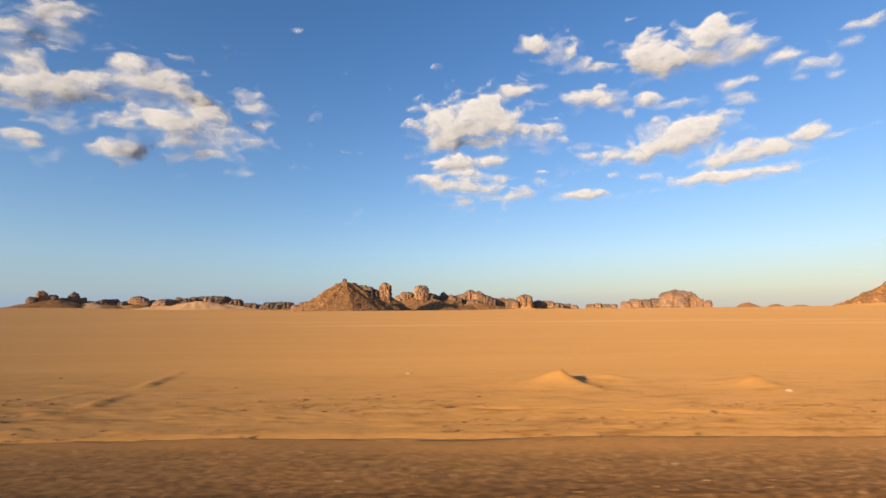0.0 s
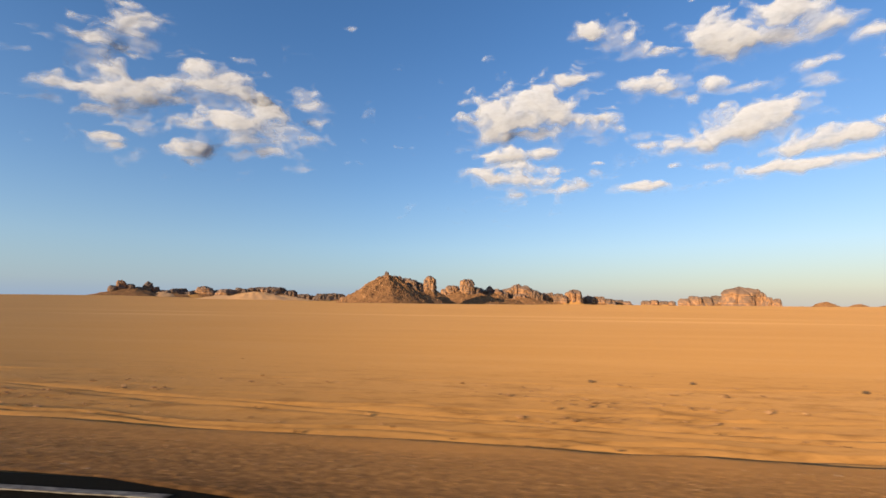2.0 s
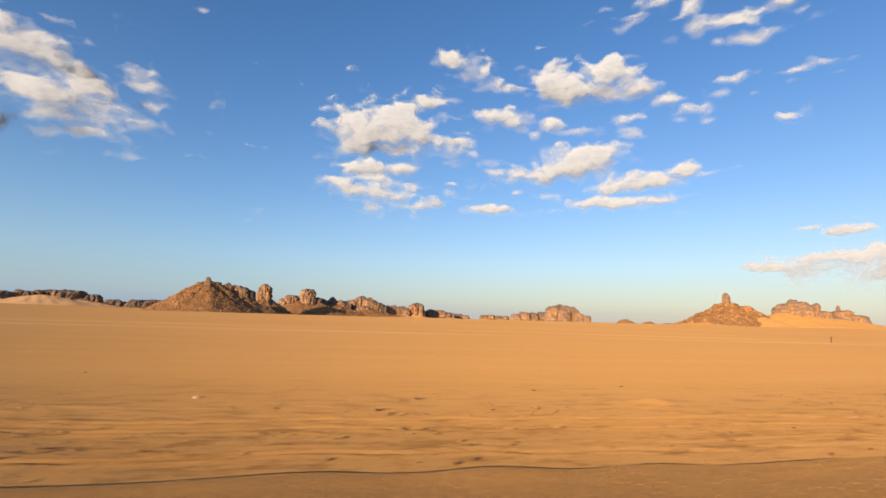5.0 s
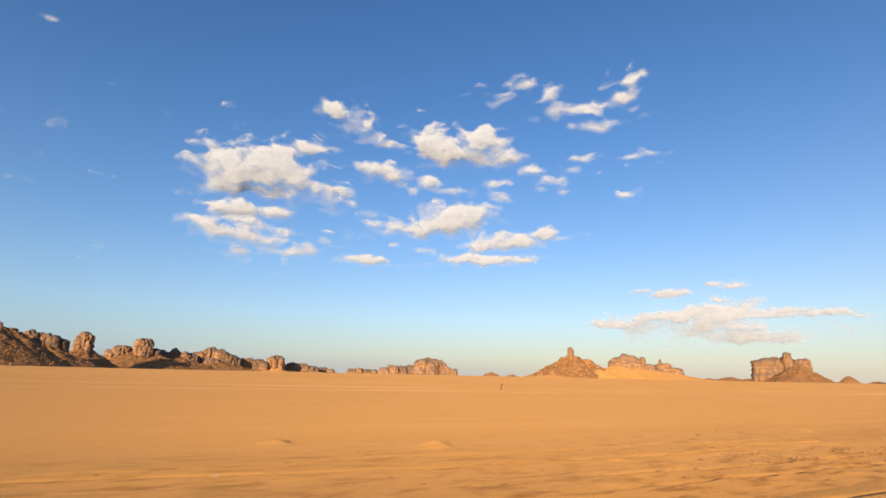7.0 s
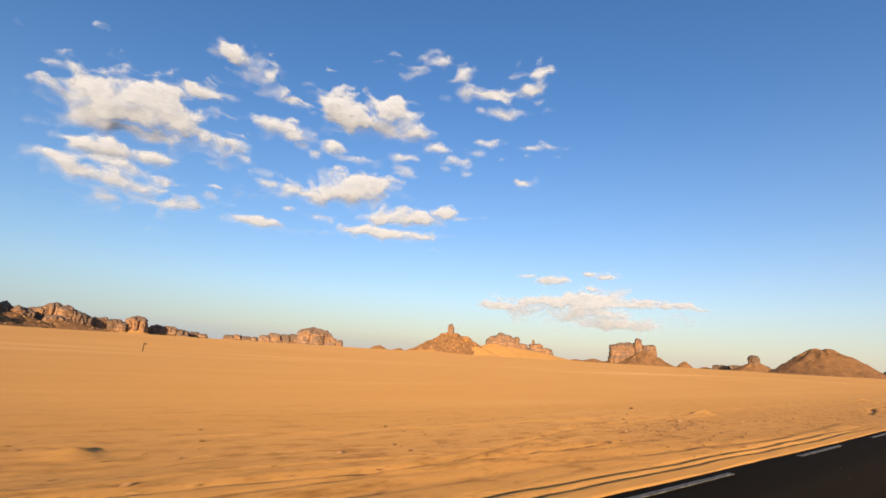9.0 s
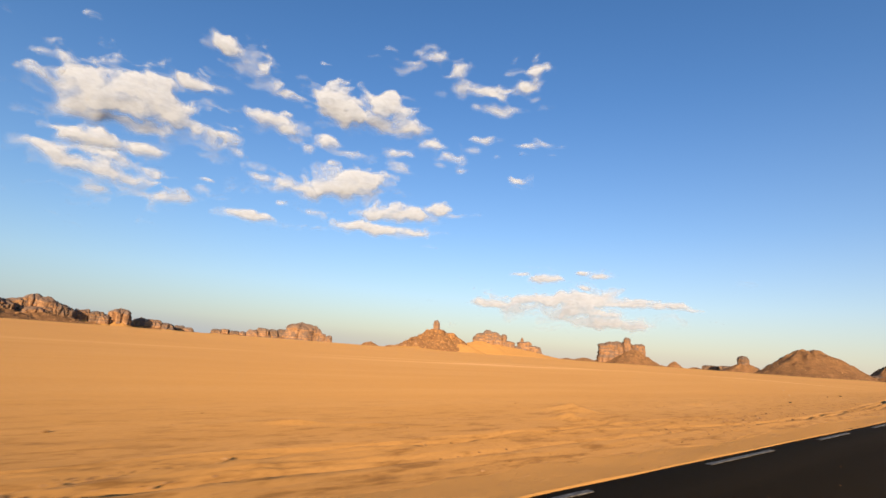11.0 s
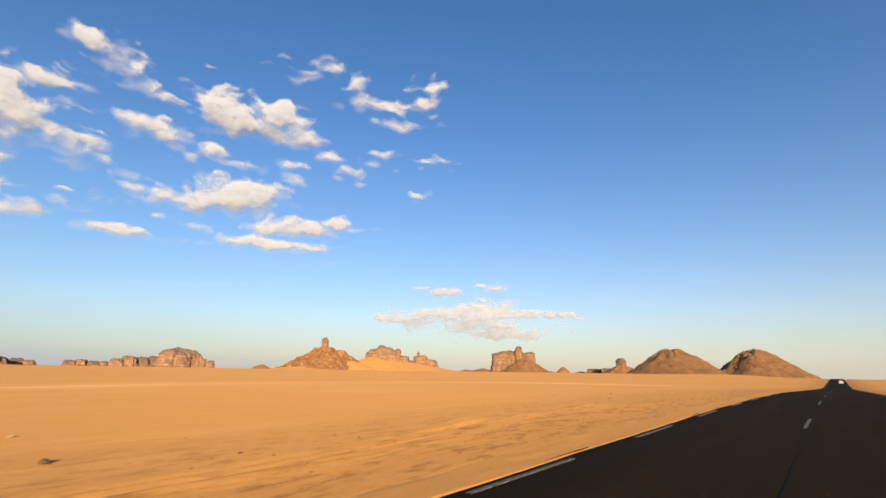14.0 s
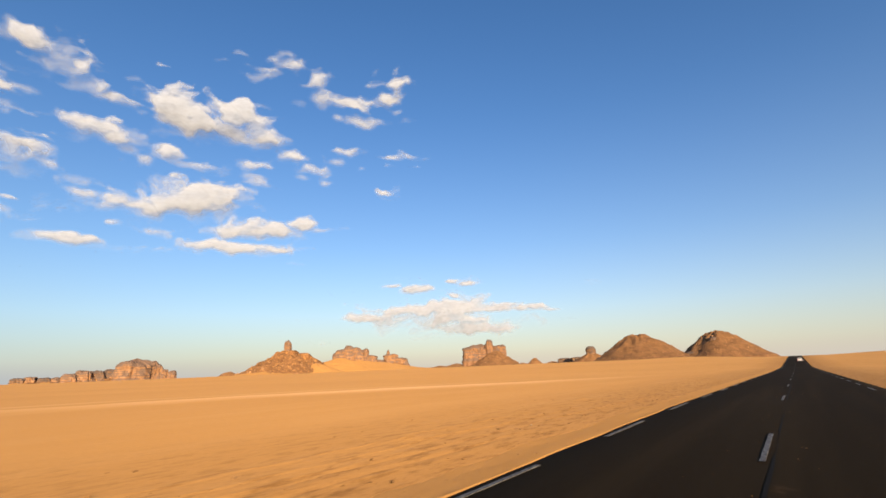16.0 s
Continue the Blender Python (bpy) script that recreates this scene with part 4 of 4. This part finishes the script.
def gravel():
    rng = np.random.default_rng(6)
    n = 80000
    x, share = -14 + 344 * rng.beta(0.75, 1.5, n), rng.beta(1.2, 1.0, n)
    x[26000:] = rng.uniform(-10, 100, n - 26000)
    inner = grit_edge(x)[0]
    y = inner + 0.05 + (gravel_edge(x) - inner - 0.05) * share
    s = np.minimum(0.008 * rng.lognormal(0, 0.45, n), 0.014)
    s = np.where((x > 120) & (rng.random(n) < 0.7), 0.002, s)
    z = shoulder_level(x, y) + s * 0.2
    v, f = scatter(rng, OCTA, np.stack([x, y, z], -1), s, 0.7, 0.3)
    part("gravel_stones", mesh_from("gravel_stones", v, f, M_STONE, False), shoulder, "loose gravel stones", "stuff")
    n = 5000
    x, y = rng.uniform(-14, 330, n), rng.beta(0.7, 2.2, n)
    y = gravel_edge(x) + 0.1 + 9 * y
    s = np.minimum(0.010 * rng.lognormal(0, 0.6, n), 0.035)
    z = ground_level(x, y) - sunk(x) + 0.01 + s * 0.3
    v, f = scatter(rng, OCTA, np.stack([x, y, z], -1), s, 0.7, 0.3)
    part("pebbles", mesh_from("pebbles", v, f, M_STONE, False), None, "pebbles strewn over the roadside sand", "stuff")
    n = 30000  # broken clods of crust where wheels churned the sand
    field = np.array(FIELDS)[rng.choice(len(FIELDS), n, p=np.array([f[4] * f[2] * (1 if f[0] < 205 else 0.35) for f in FIELDS]) / sum(f[4] * f[2] * (1 if f[0] < 205 else 0.35) for f in FIELDS))]
    x, y = field[:, 0] + 0.55 * field[:, 2] * rng.normal(0, 1, n), field[:, 1] + 0.5 * field[:, 3] * rng.normal(0, 1, n)
    clump = fbm(np.stack([x * 0.5, y * 1.6, 0 * x], -1) + 4, 83, 3)
    keep = (clump > 0.05) & (y > gravel_edge(x) + 0.1)
    x, y = x[keep], y[keep]
    s = np.minimum(0.013 * rng.lognormal(0, 0.55, len(x)), 0.045)
    z = ground_level(x, y) - sunk(x) + 0.012 + s * 0.25
    v, f = scatter(rng, OCTA, np.stack([x, y, z], -1), s, 0.55, 0.3)
    part("crust_bits", mesh_from("crust_bits", v, f, M_DEBRIS, False), None, "broken bits of dark sand crust", "stuff")
    n = 1500  # grit thrown onto the asphalt, most of it along the seam
    x, y = rng.uniform(150, 335, n), np.where(rng.random(n) < 0.6, rng.normal(0.9, 0.7, n), rng.uniform(-2.5, 3.4, n))
    x, y = x[np.abs(y - 0.5) < 3], y[np.abs(y - 0.5) < 3]
    s = np.minimum(0.005 * rng.lognormal(0, 0.4, len(x)), 0.012)
    z = ground_level(x, 0 * x) + np.interp(y, (-3.3, -2.5, 0.5, 2.5, 3.95), (0, 0.02, 0.04, 0.03, 0)) + s * 0.3
    v, f = scatter(rng, OCTA, np.stack([x, y, z], -1), s, 0.7, 0.3)
    part("road_grit", mesh_from("road_grit", v, f, M_STONE, False), road, "loose grit on the asphalt", "stuff")
    kinds = [stone_mesh(rng, 0.55, plain_material("shoulder_stone", c, 0.85)) for c in ((0.16, 0.10, 0.06), (0.30, 0.19, 0.11), (0.40, 0.28, 0.17), (0.36, 0.25, 0.15))]
    for i in range(260):
        x = -12 + 337 * rng.beta(0.7, 2.2)
        y = 4.2 + (float(gravel_edge(x)) - 4.2) * rng.uniform(0, 1)
        o = new("stone", kinds[int(rng.choice(4, p=(0.45, 0.42, 0.09, 0.04)))])
        k = rng.uniform(0.007, 0.017)
        o.matrix_basis = pose(x, y, float(shoulder_level(np.array(x), np.array(y))) + 0.15 * k, 0, 0, rng.uniform(0, 360)) @ Matrix.Diagonal((k, k, k, 1))
        o.parent = shoulder


def seam():
    """The tarred joint that runs beside the centre dashes."""
    rng = np.random.default_rng(8)
    xs = np.arange(-20, 360, 0.25)
    p = np.stack([xs, 0 * xs, 0 * xs], -1)
    mid = 0.55 + 0.025 * fbm(p * 0.5, 71, 4)
    w = 0.004 + 0.022 * smooth(-0.2, 0.6, fbm(p * 0.3, 72, 3))
    z = ground_level(xs, 0 * xs) + 0.045
    v = np.stack([np.stack([xs, mid - w, z], -1), np.stack([xs, mid + w, z], -1)], 1).reshape(-1, 3)
    ob = part("road_seam", mesh_from("road_seam", v, grid_faces(len(xs), 2)[:, ::-1], plain_material("tar", (0.008, 0.007, 0.006), 0.95)), road, "dark tarred seam")


def post(x, y, height):
    ob = thing("marker_post", x, y, float(ground_level(x, y)), "thin dark marker post with a bent top plate in the sand", "post")
    dark = plain_material("post_wood", (0.07, 0.045, 0.03), 0.85)
    box_part("shaft", (0.11, 0.11, height + 0.3), (0, 0, height / 2 - 0.15), dark, ob, 0.02, 0.85)
    box_part("top_plate", (0.34, 0.06, 0.16), (0.12, 0, height - 0.02), plain_material("post_plate", (0.11, 0.075, 0.05), 0.8), ob, 0.015)


def box_part(name, size, at, mat, parent, bevel=0.08, taper=1.0):
    bm = bmesh.new()
    bmesh.ops.create_cube(bm, size=1)
    for v in bm.verts:
        if v.co.z > 0:
            v.co.x *= taper
            v.co.y *= 0.5 + 0.5 * taper
    bmesh.ops.scale(bm, verts=bm.verts, vec=size)
    bmesh.ops.bevel(bm, geom=bm.edges[:], offset=bevel, segments=2, affect="EDGES")
    me = bpy.data.meshes.new(name)
    bm.to_mesh(me)
    bm.free()
    me.materials.append(mat)
    o = part(name, me, parent)
    o.location = at
    return o


def car(x, y):
    white, glass, rubber = plain_material("car_paint", (0.55, 0.53, 0.5), 0.35), plain_material("car_glass", (0.03, 0.035, 0.04), 0.1), plain_material("tyre", (0.02, 0.02, 0.02), 0.9)
    red, steel = plain_material("tail_lamp", (0.4, 0.02, 0.02), 0.3), plain_material("rim", (0.5, 0.5, 0.5), 0.3, 1.0)
    z = float(ground_level(x, 0.0)) + 0.03
    ob = thing("car", x, y, z, "white car driving away on the dark road", "car")
    body = box_part("body", (4.4, 1.8, 0.7), (0, 0, 0.72), white, ob, 0.12, 0.97)
    box_part("cabin", (2.6, 1.6, 0.62), (-0.2, 0, 1.34), white, ob, 0.14, 0.78)
    box_part("rear_window", (0.06, 1.25, 0.36), (-1.36, 0, 1.34), glass, ob, 0.02)
    box_part("bumper", (0.2, 1.75, 0.25), (-2.2, 0, 0.5), plain_material("bumper", (0.2, 0.2, 0.2), 0.6), ob, 0.06)
    for s in (-1, 1):
        box_part("tail_light", (0.08, 0.3, 0.22), (-2.2, s * 0.7, 0.88), red, ob, 0.02)
        for a in (-1.35, 1.35):
            bm = bmesh.new()
            bmesh.ops.create_cone(bm, cap_ends=True, segments=20, radius1=0.34, radius2=0.34, depth=0.22, matrix=Euler((math.pi / 2, 0, 0)).to_matrix().to_4x4())
            me = bpy.data.meshes.new("tyre")
            bm.to_mesh(me)
            bm.free()
            me.materials.append(rubber)
            w = part("wheel", me, ob)
            w.location = (a, s * 0.78, 0.34)
            box_part("rim", (0.36, 0.04, 0.36), (0, s * 0.11, 0), steel, w, 0.015)


loose_stones()
gravel()
seam()
post(189.6, 69.6, 1.0)
car(548.0, -1.1)


# ---- clouds ----
def islands(cells):
    """Numbers the connected patches of a grid of cells, from 1."""
    n = np.where(cells, np.arange(1, cells.size + 1).reshape(cells.shape), 0)
    while True:
        m = np.pad(n, 1)
        m = np.maximum.reduce([m[1:-1, 1:-1], m[:-2, 1:-1], m[2:, 1:-1], m[1:-1, :-2], m[1:-1, 2:]]) * cells
        if (m == n).all():
            return n
        n = m


def soften(field, reach):
    """Blurs a grid over a few cells each way."""
    for axis in (0, 1) * 3:
        field = sum(np.roll(field, i, axis) for i in range(-reach, reach + 1)) / (2 * reach + 1)
    return field


def cloud(centre, lobes, shelf=0.0, thin=1.0, far=1.0):
    """Fair-weather cloud: a billowing body with a flat base, dense in its heart and frayed at its rim. lobes: along, up, radii, density; shelf: how far a flat base runs back."""
    step = 7.0
    centre = (148 + (centre[0] - 148) * far, centre[1] * far, centre[2] * far)
    lobes = [(*(far * q for q in lobe[:4]), lobe[4]) for lobe in lobes]
    eye = Vector(centre) - Vector((148, 0, 0))
    turn = radians(0.42) * min(max(5 - math.degrees(math.atan2(eye.x, eye.y)), 0), 52)  # clouds beside the sun's line face it
    relief = min(max((max(lobe[4] for lobe in lobes) * thin - 0.35) / 0.4, 0.1), 1) * (1 - 1.1 * turn)
    box = np.array([(a - 2.5 * ru, a + 2.5 * ru, b - 2.5 * rv, b + 2.5 * rv) for a, b, ru, rv, k in lobes])
    us, vs = np.arange(box[:, 0].min(), box[:, 1].max(), step), np.arange(box[:, 2].min(), box[:, 3].max(), step)
    u, v = np.meshgrid(us, vs, indexing="ij")
    p = np.stack([u, v, 0 * u], -1) + (centre[0], centre[2], 0)
    warp = np.stack([fbm(p * 0.007, 61, 3), fbm(p * 0.007 + 31, 62, 3), 0 * u], -1)
    heart = 0 * u - 9
    for a, b, ru, rv, dense in lobes:
        dense = dense * thin
        du, dv = (u + 0.35 * ru * warp[..., 0] - a) / ru, (v + 0.35 * rv * warp[..., 1] - b) / rv
        k = 1.6 * dense ** 0.75 * np.exp(-0.85 * (du * du + dv * dv)) - 0.40
        heart = np.maximum(heart, k) + 0.2 * np.clip(np.minimum(heart, k), 0, 1)
    f = fbm(p * (0.006, 0.014, 1) + 0.4 * warp, 63, 6, 0.55)
    knobs = 0.5 - np.abs(fbm(p * (0.011, 0.017, 1) + 0.5 * warp + 4, 65, 5, 0.6))  # small rounded heads
    mass = np.clip(heart + 0.30 * f + 0.12, 0, 1)
    depth = min(max(1.25 * max(lobe[3] for lobe in lobes), 50), 260)
    above, below, fall, under = 0 * mass, 0 * mass, math.exp(-step / depth), 0 * mass
    for i in range(len(vs) - 2, -1, -1):  # how much of the cloud lies over each point, and under it
        above[:, i] = fall * (above[:, i + 1] + mass[:, i + 1])
    for i in range(1, len(vs)):
        below[:, i] = fall * (below[:, i - 1] + mass[:, i - 1])
    rise = soften((below - above) / (below + above + 1.5), 2)
    flat = smooth(0.35, -0.50, rise) * smooth(0, 0.35, mass)
    for i in range(len(vs) - 2, -1, -1):  # the level base runs away from the eye
        under[:, i] = math.exp(-step / (2 * depth)) * under[:, i + 1] + 0.75 * step * flat[:, i]
    d = heart + 0.45 * f + 0.17 * knobs * np.clip(0.6 + 0.6 * rise, 0.15, 1.2)
    alpha = 1 - np.sqrt(1 - 0.985 * smooth(-0.08, 1.05 - 0.55 * rise, d))  # crisp tops, bases that thin out
    billow = fbm(p * (0.007, 0.011, 1) + 9, 64, 2, 0.4)
    thick = 75 * soften(mass, 4)
    front = relief * soften(-0.7 * thick + under, 5) - (5 * billow + 6 * soften(knobs, 1) * np.clip(0.7 + rise, 0.2, 1.2)) * smooth(0, 0.6, d)
    front = front + shelf * np.maximum(-v - 10, 0)
    back = front + 20 + 0.8 * thick
    keep = d > -0.11
    cells = keep[:-1, :-1] & keep[1:, :-1] & keep[:-1, 1:] & keep[1:, 1:]
    island = islands(cells)
    body = np.concatenate([np.stack([u / math.cos(turn), s, v], -1).reshape(-1, 3) for s in (front, back)])
    mist = np.concatenate([alpha.ravel()] * 2).astype(np.float32)
    quads = grid_faces(len(us), len(vs))
    ob = new("cloud")
    ob.location = centre
    ob.rotation_euler = (math.asin(eye.z / eye.length), 0, math.atan2(eye.y, eye.x) - math.pi / 2 - turn)
    names, counts = np.unique(island[island > 0], return_counts=True)
    island[np.isin(island, names[counts < min(48, counts.max())])] = 0  # no stray specks
    large = names[counts >= 60]
    for k, chosen in [("puff", island == i) for i in large] + [("mist", (island > 0) & ~np.isin(island, large))]:
        q = quads[chosen.ravel()]
        if not len(q):
            continue
        used, q = np.unique(np.concatenate([q, q[:, ::-1] + u.size]), return_inverse=True)
        me = mesh_from(k, body[used], q.reshape(-1, 4), M_CLOUD)
        me.attributes.new("mist", "FLOAT", "POINT").data.foreach_set("value", mist[used])
        part(k, me, ob, "" if k == "puff" else "stray wisps of mist", "" if k == "puff" else "stuff")
    total = sum(l[4] for l in lobes) / len(lobes)
    tagged(ob, CLOUD_LABEL[0 if total > 0.75 else 1], "cloud", "fair-weather clouds")


CLOUD_LABEL = ("puffy white cloud with a greyish base", "thin ragged white cloud wisps in blue sky")


def build_clouds():
    cloud((327, 4312, 1731), [(-163, 20, 388, 155, 1.05), (236, 59, 345, 155, 0.85), (-304, -132, 220, 94, 0.85), (21, -123, 434, 94, 0.75), (118, 165, 203, 102, 0.95), (150, -40, 560, 260, 0.42), (560, -160, 330, 110, 0.42)])
    cloud((291, 4422, 1431), [(-145, -2, 241, 80, 0.85), (222, 3, 206, 62, 0.85)])
    cloud((344, 4495, 1174), [(-364, 95, 232, 68, 0.72), (-131, 26, 324, 60, 0.58), (172, 14, 307, 50, 0.55), (323, -79, 244, 60, 0.46), (-63, -125, 180, 39, 0.52), (0, 20, 520, 190, 0.40)])
    cloud((1263, 4243, 1541), [(-190, 150, 140, 55, 0.55), (-60, 50, 110, 42, 0.56), (55, -35, 130, 42, 0.56), (150, -120, 110, 36, 0.55)])
    cloud((721, 4140, 2037), [(23, -6, 169, 60, 0.95), (-49, 14, 98, 49, 0.95)])
    cloud((1074, 3957, 2259), [(-233, 154, 169, 84, 0.95), (-79, 1, 180, 101, 0.50), (151, -114, 147, 59, 0.65), (118, 38, 58, 51, 0.65), (359, -149, 150, 60, 0.75)])
    cloud((-189, 4286, 1771), [(-39, -17, 77, 48, 0.55), (90, 39, 43, 37, 0.55)])
    cloud((1415, 4058, 1881), [(-58, 40, 187, 82, 0.95), (135, -27, 182, 68, 0.85), (-110, -40, 94, 75, 0.55)])
    cloud((1917, 3914, 1779), [(-39, 35, 115, 84, 0.85), (117, -17, 212, 42, 0.75), (-171, -47, 84, 46, 0.55)])
    cloud((2117, 3635, 2126), [(-385, 62, 189, 159, 1.05), (-195, -42, 304, 133, 1.05), (146, -77, 302, 94, 0.95), (180, 125, 187, 112, 1.00), (410, -84, 205, 93, 0.75), (293, 85, 186, 67, 0.75)])
    cloud((2708, 3421, 1831), [(19, 95, 148, 74, 0.68), (164, 0, 164, 51, 0.52), (107, -82, 66, 33, 0.60), (307, -114, 65, 43, 0.60), (-321, 3, 170, 45, 0.44), (-287, -130, 121, 61, 0.52), (417, 90, 106, 43, 0.44)])
    cloud((3194, 2889, 1994), [(-221, 18, 192, 45, 0.55), (167, -40, 116, 33, 0.75), (330, -25, 96, 26, 0.35), (446, 50, 44, 25, 0.25)])
    cloud((2677, 3051, 2429), [(-482, 131, 146, 58, 0.60), (-277, 223, 143, 50, 0.44), (-174, 146, 64, 50, 0.44), (-17, 96, 123, 85, 0.52), (47, -50, 106, 88, 0.52), (256, -58, 207, 76, 0.60), (390, -198, 136, 61, 0.68), (201, -190, 70, 35, 0.52), (-169, -100, 94, 72, 0.36)])
    cloud((3152, 2564, 2451), [(-72, -23, 114, 59, 0.68), (31, 56, 64, 89, 0.52), (116, 135, 38, 56, 0.24), (15, -131, 77, 45, 0.52)])
    cloud((3375, 2907, 1653), [(0, 0, 67, 37, 0.85)])
    cloud((2067, 3973, 1464), [(-293, -77, 232, 93, 1.15), (-61, -41, 194, 101, 1.05), (207, 53, 270, 116, 1.15), (72, 62, 135, 97, 1.05)])
    cloud((1627, 4228, 1246), [(337, -37, 147, 39, 0.65), (-23, -15, 54, 23, 0.55), (-655, 80, 87, 33, 0.75)])
    cloud((1385, 4351, 1075), [(0, 0, 219, 49, 0.75)])
    cloud((2665, 3689, 1288), [(-220, -32, 249, 92, 0.95), (47, 4, 227, 76, 0.95), (292, 62, 185, 52, 0.85), (475, 24, 102, 29, 0.55)])
    cloud((2468, 3870, 1119), [(81, -3, 421, 50, 0.95), (-189, 7, 193, 46, 0.85)])
    cloud((3960, 2600, 552), [(-823, -55, 182, 45, 0.85), (-461, 10, 201, 48, 0.95), (-183, 2, 298, 73, 0.95), (108, 20, 227, 58, 0.95), (423, 13, 278, 44, 0.95), (731, -7, 272, 32, 0.85), (971, -28, 115, 17, 0.65), (-80, -70, 640, 125, 0.80), (260, -165, 500, 85, 0.74), (-330, -60, 330, 90, 0.62)], 0.04)
    cloud((3775, 2809, 743), [(-250, 46, 88, 23, 0.75), (-10, 3, 153, 45, 0.95), (296, 85, 63, 21, 0.85), (468, 54, 75, 20, 0.85), (334, -52, 57, 21, 0.65), (-443, -122, 84, 24, 0.35)])
    cloud((-2801, 3110, 2026), [(42, 118, 177, 106, 1.00), (144, 97, 183, 87, 0.80), (102, 7, 113, 73, 0.60), (-112, -126, 230, 123, 0.65), (-179, -53, 101, 43, 0.90), (0, 0, 280, 150, 0.6)], 0, 0.66, 1.07)
    cloud((-2842, 3294, 1642), [(-182, 11, 252, 125, 1.15), (14, 20, 270, 133, 1.10), (199, 109, 216, 116, 1.00), (-170, -154, 274, 69, 1.00), (142, -42, 259, 88, 0.90), (0, 0, 460, 190, 0.66), (-420, 20, 330, 130, 0.80)], 0, 0.66, 1.07)
    cloud((-2292, 3625, 1797), [(-41, 74, 216, 146, 1.10), (88, 11, 224, 136, 0.90), (-135, -44, 159, 113, 0.80), (53, -93, 222, 90, 0.70), (0, 20, 300, 170, 0.70)], 0, 0.72)
    cloud((-2814, 3430, 1393), [(-250, -85, 127, 50, 1.00), (-196, -148, 65, 28, 0.90), (-39, 23, 172, 49, 0.80), (288, 78, 179, 43, 0.80)], 0, 0.72)
    cloud((-2190, 3834, 1458), [(126, 202, 252, 102, 1.15), (-89, 110, 254, 91, 1.10), (91, 44, 413, 158, 0.80), (-368, -138, 289, 73, 1.10), (-443, -236, 155, 69, 0.90), (240, -111, 244, 66, 0.90), (369, -257, 157, 41, 0.70), (-75, -135, 170, 77, 0.70), (20, 40, 440, 220, 0.60)], 0, 0.72)
    cloud((-1636, 3966, 1793), [(-14, 81, 160, 83, 0.75), (13, 22, 144, 76, 0.65), (-97, 54, 88, 50, 0.65), (34, -143, 113, 63, 0.65), (86, -189, 52, 53, 0.45)], 0, 0.72)
    cloud((-1206, 3790, 2409), [(0, 0, 65, 30, 0.55)])
    cloud((-752, 4341, 1487), [(0, 0, 40, 62, 0.25)])
    cloud((-2208, 3659, 1833), [(-333, 137, 51, 43, 0.60), (221, -89, 77, 45, 0.70)])


build_clouds()
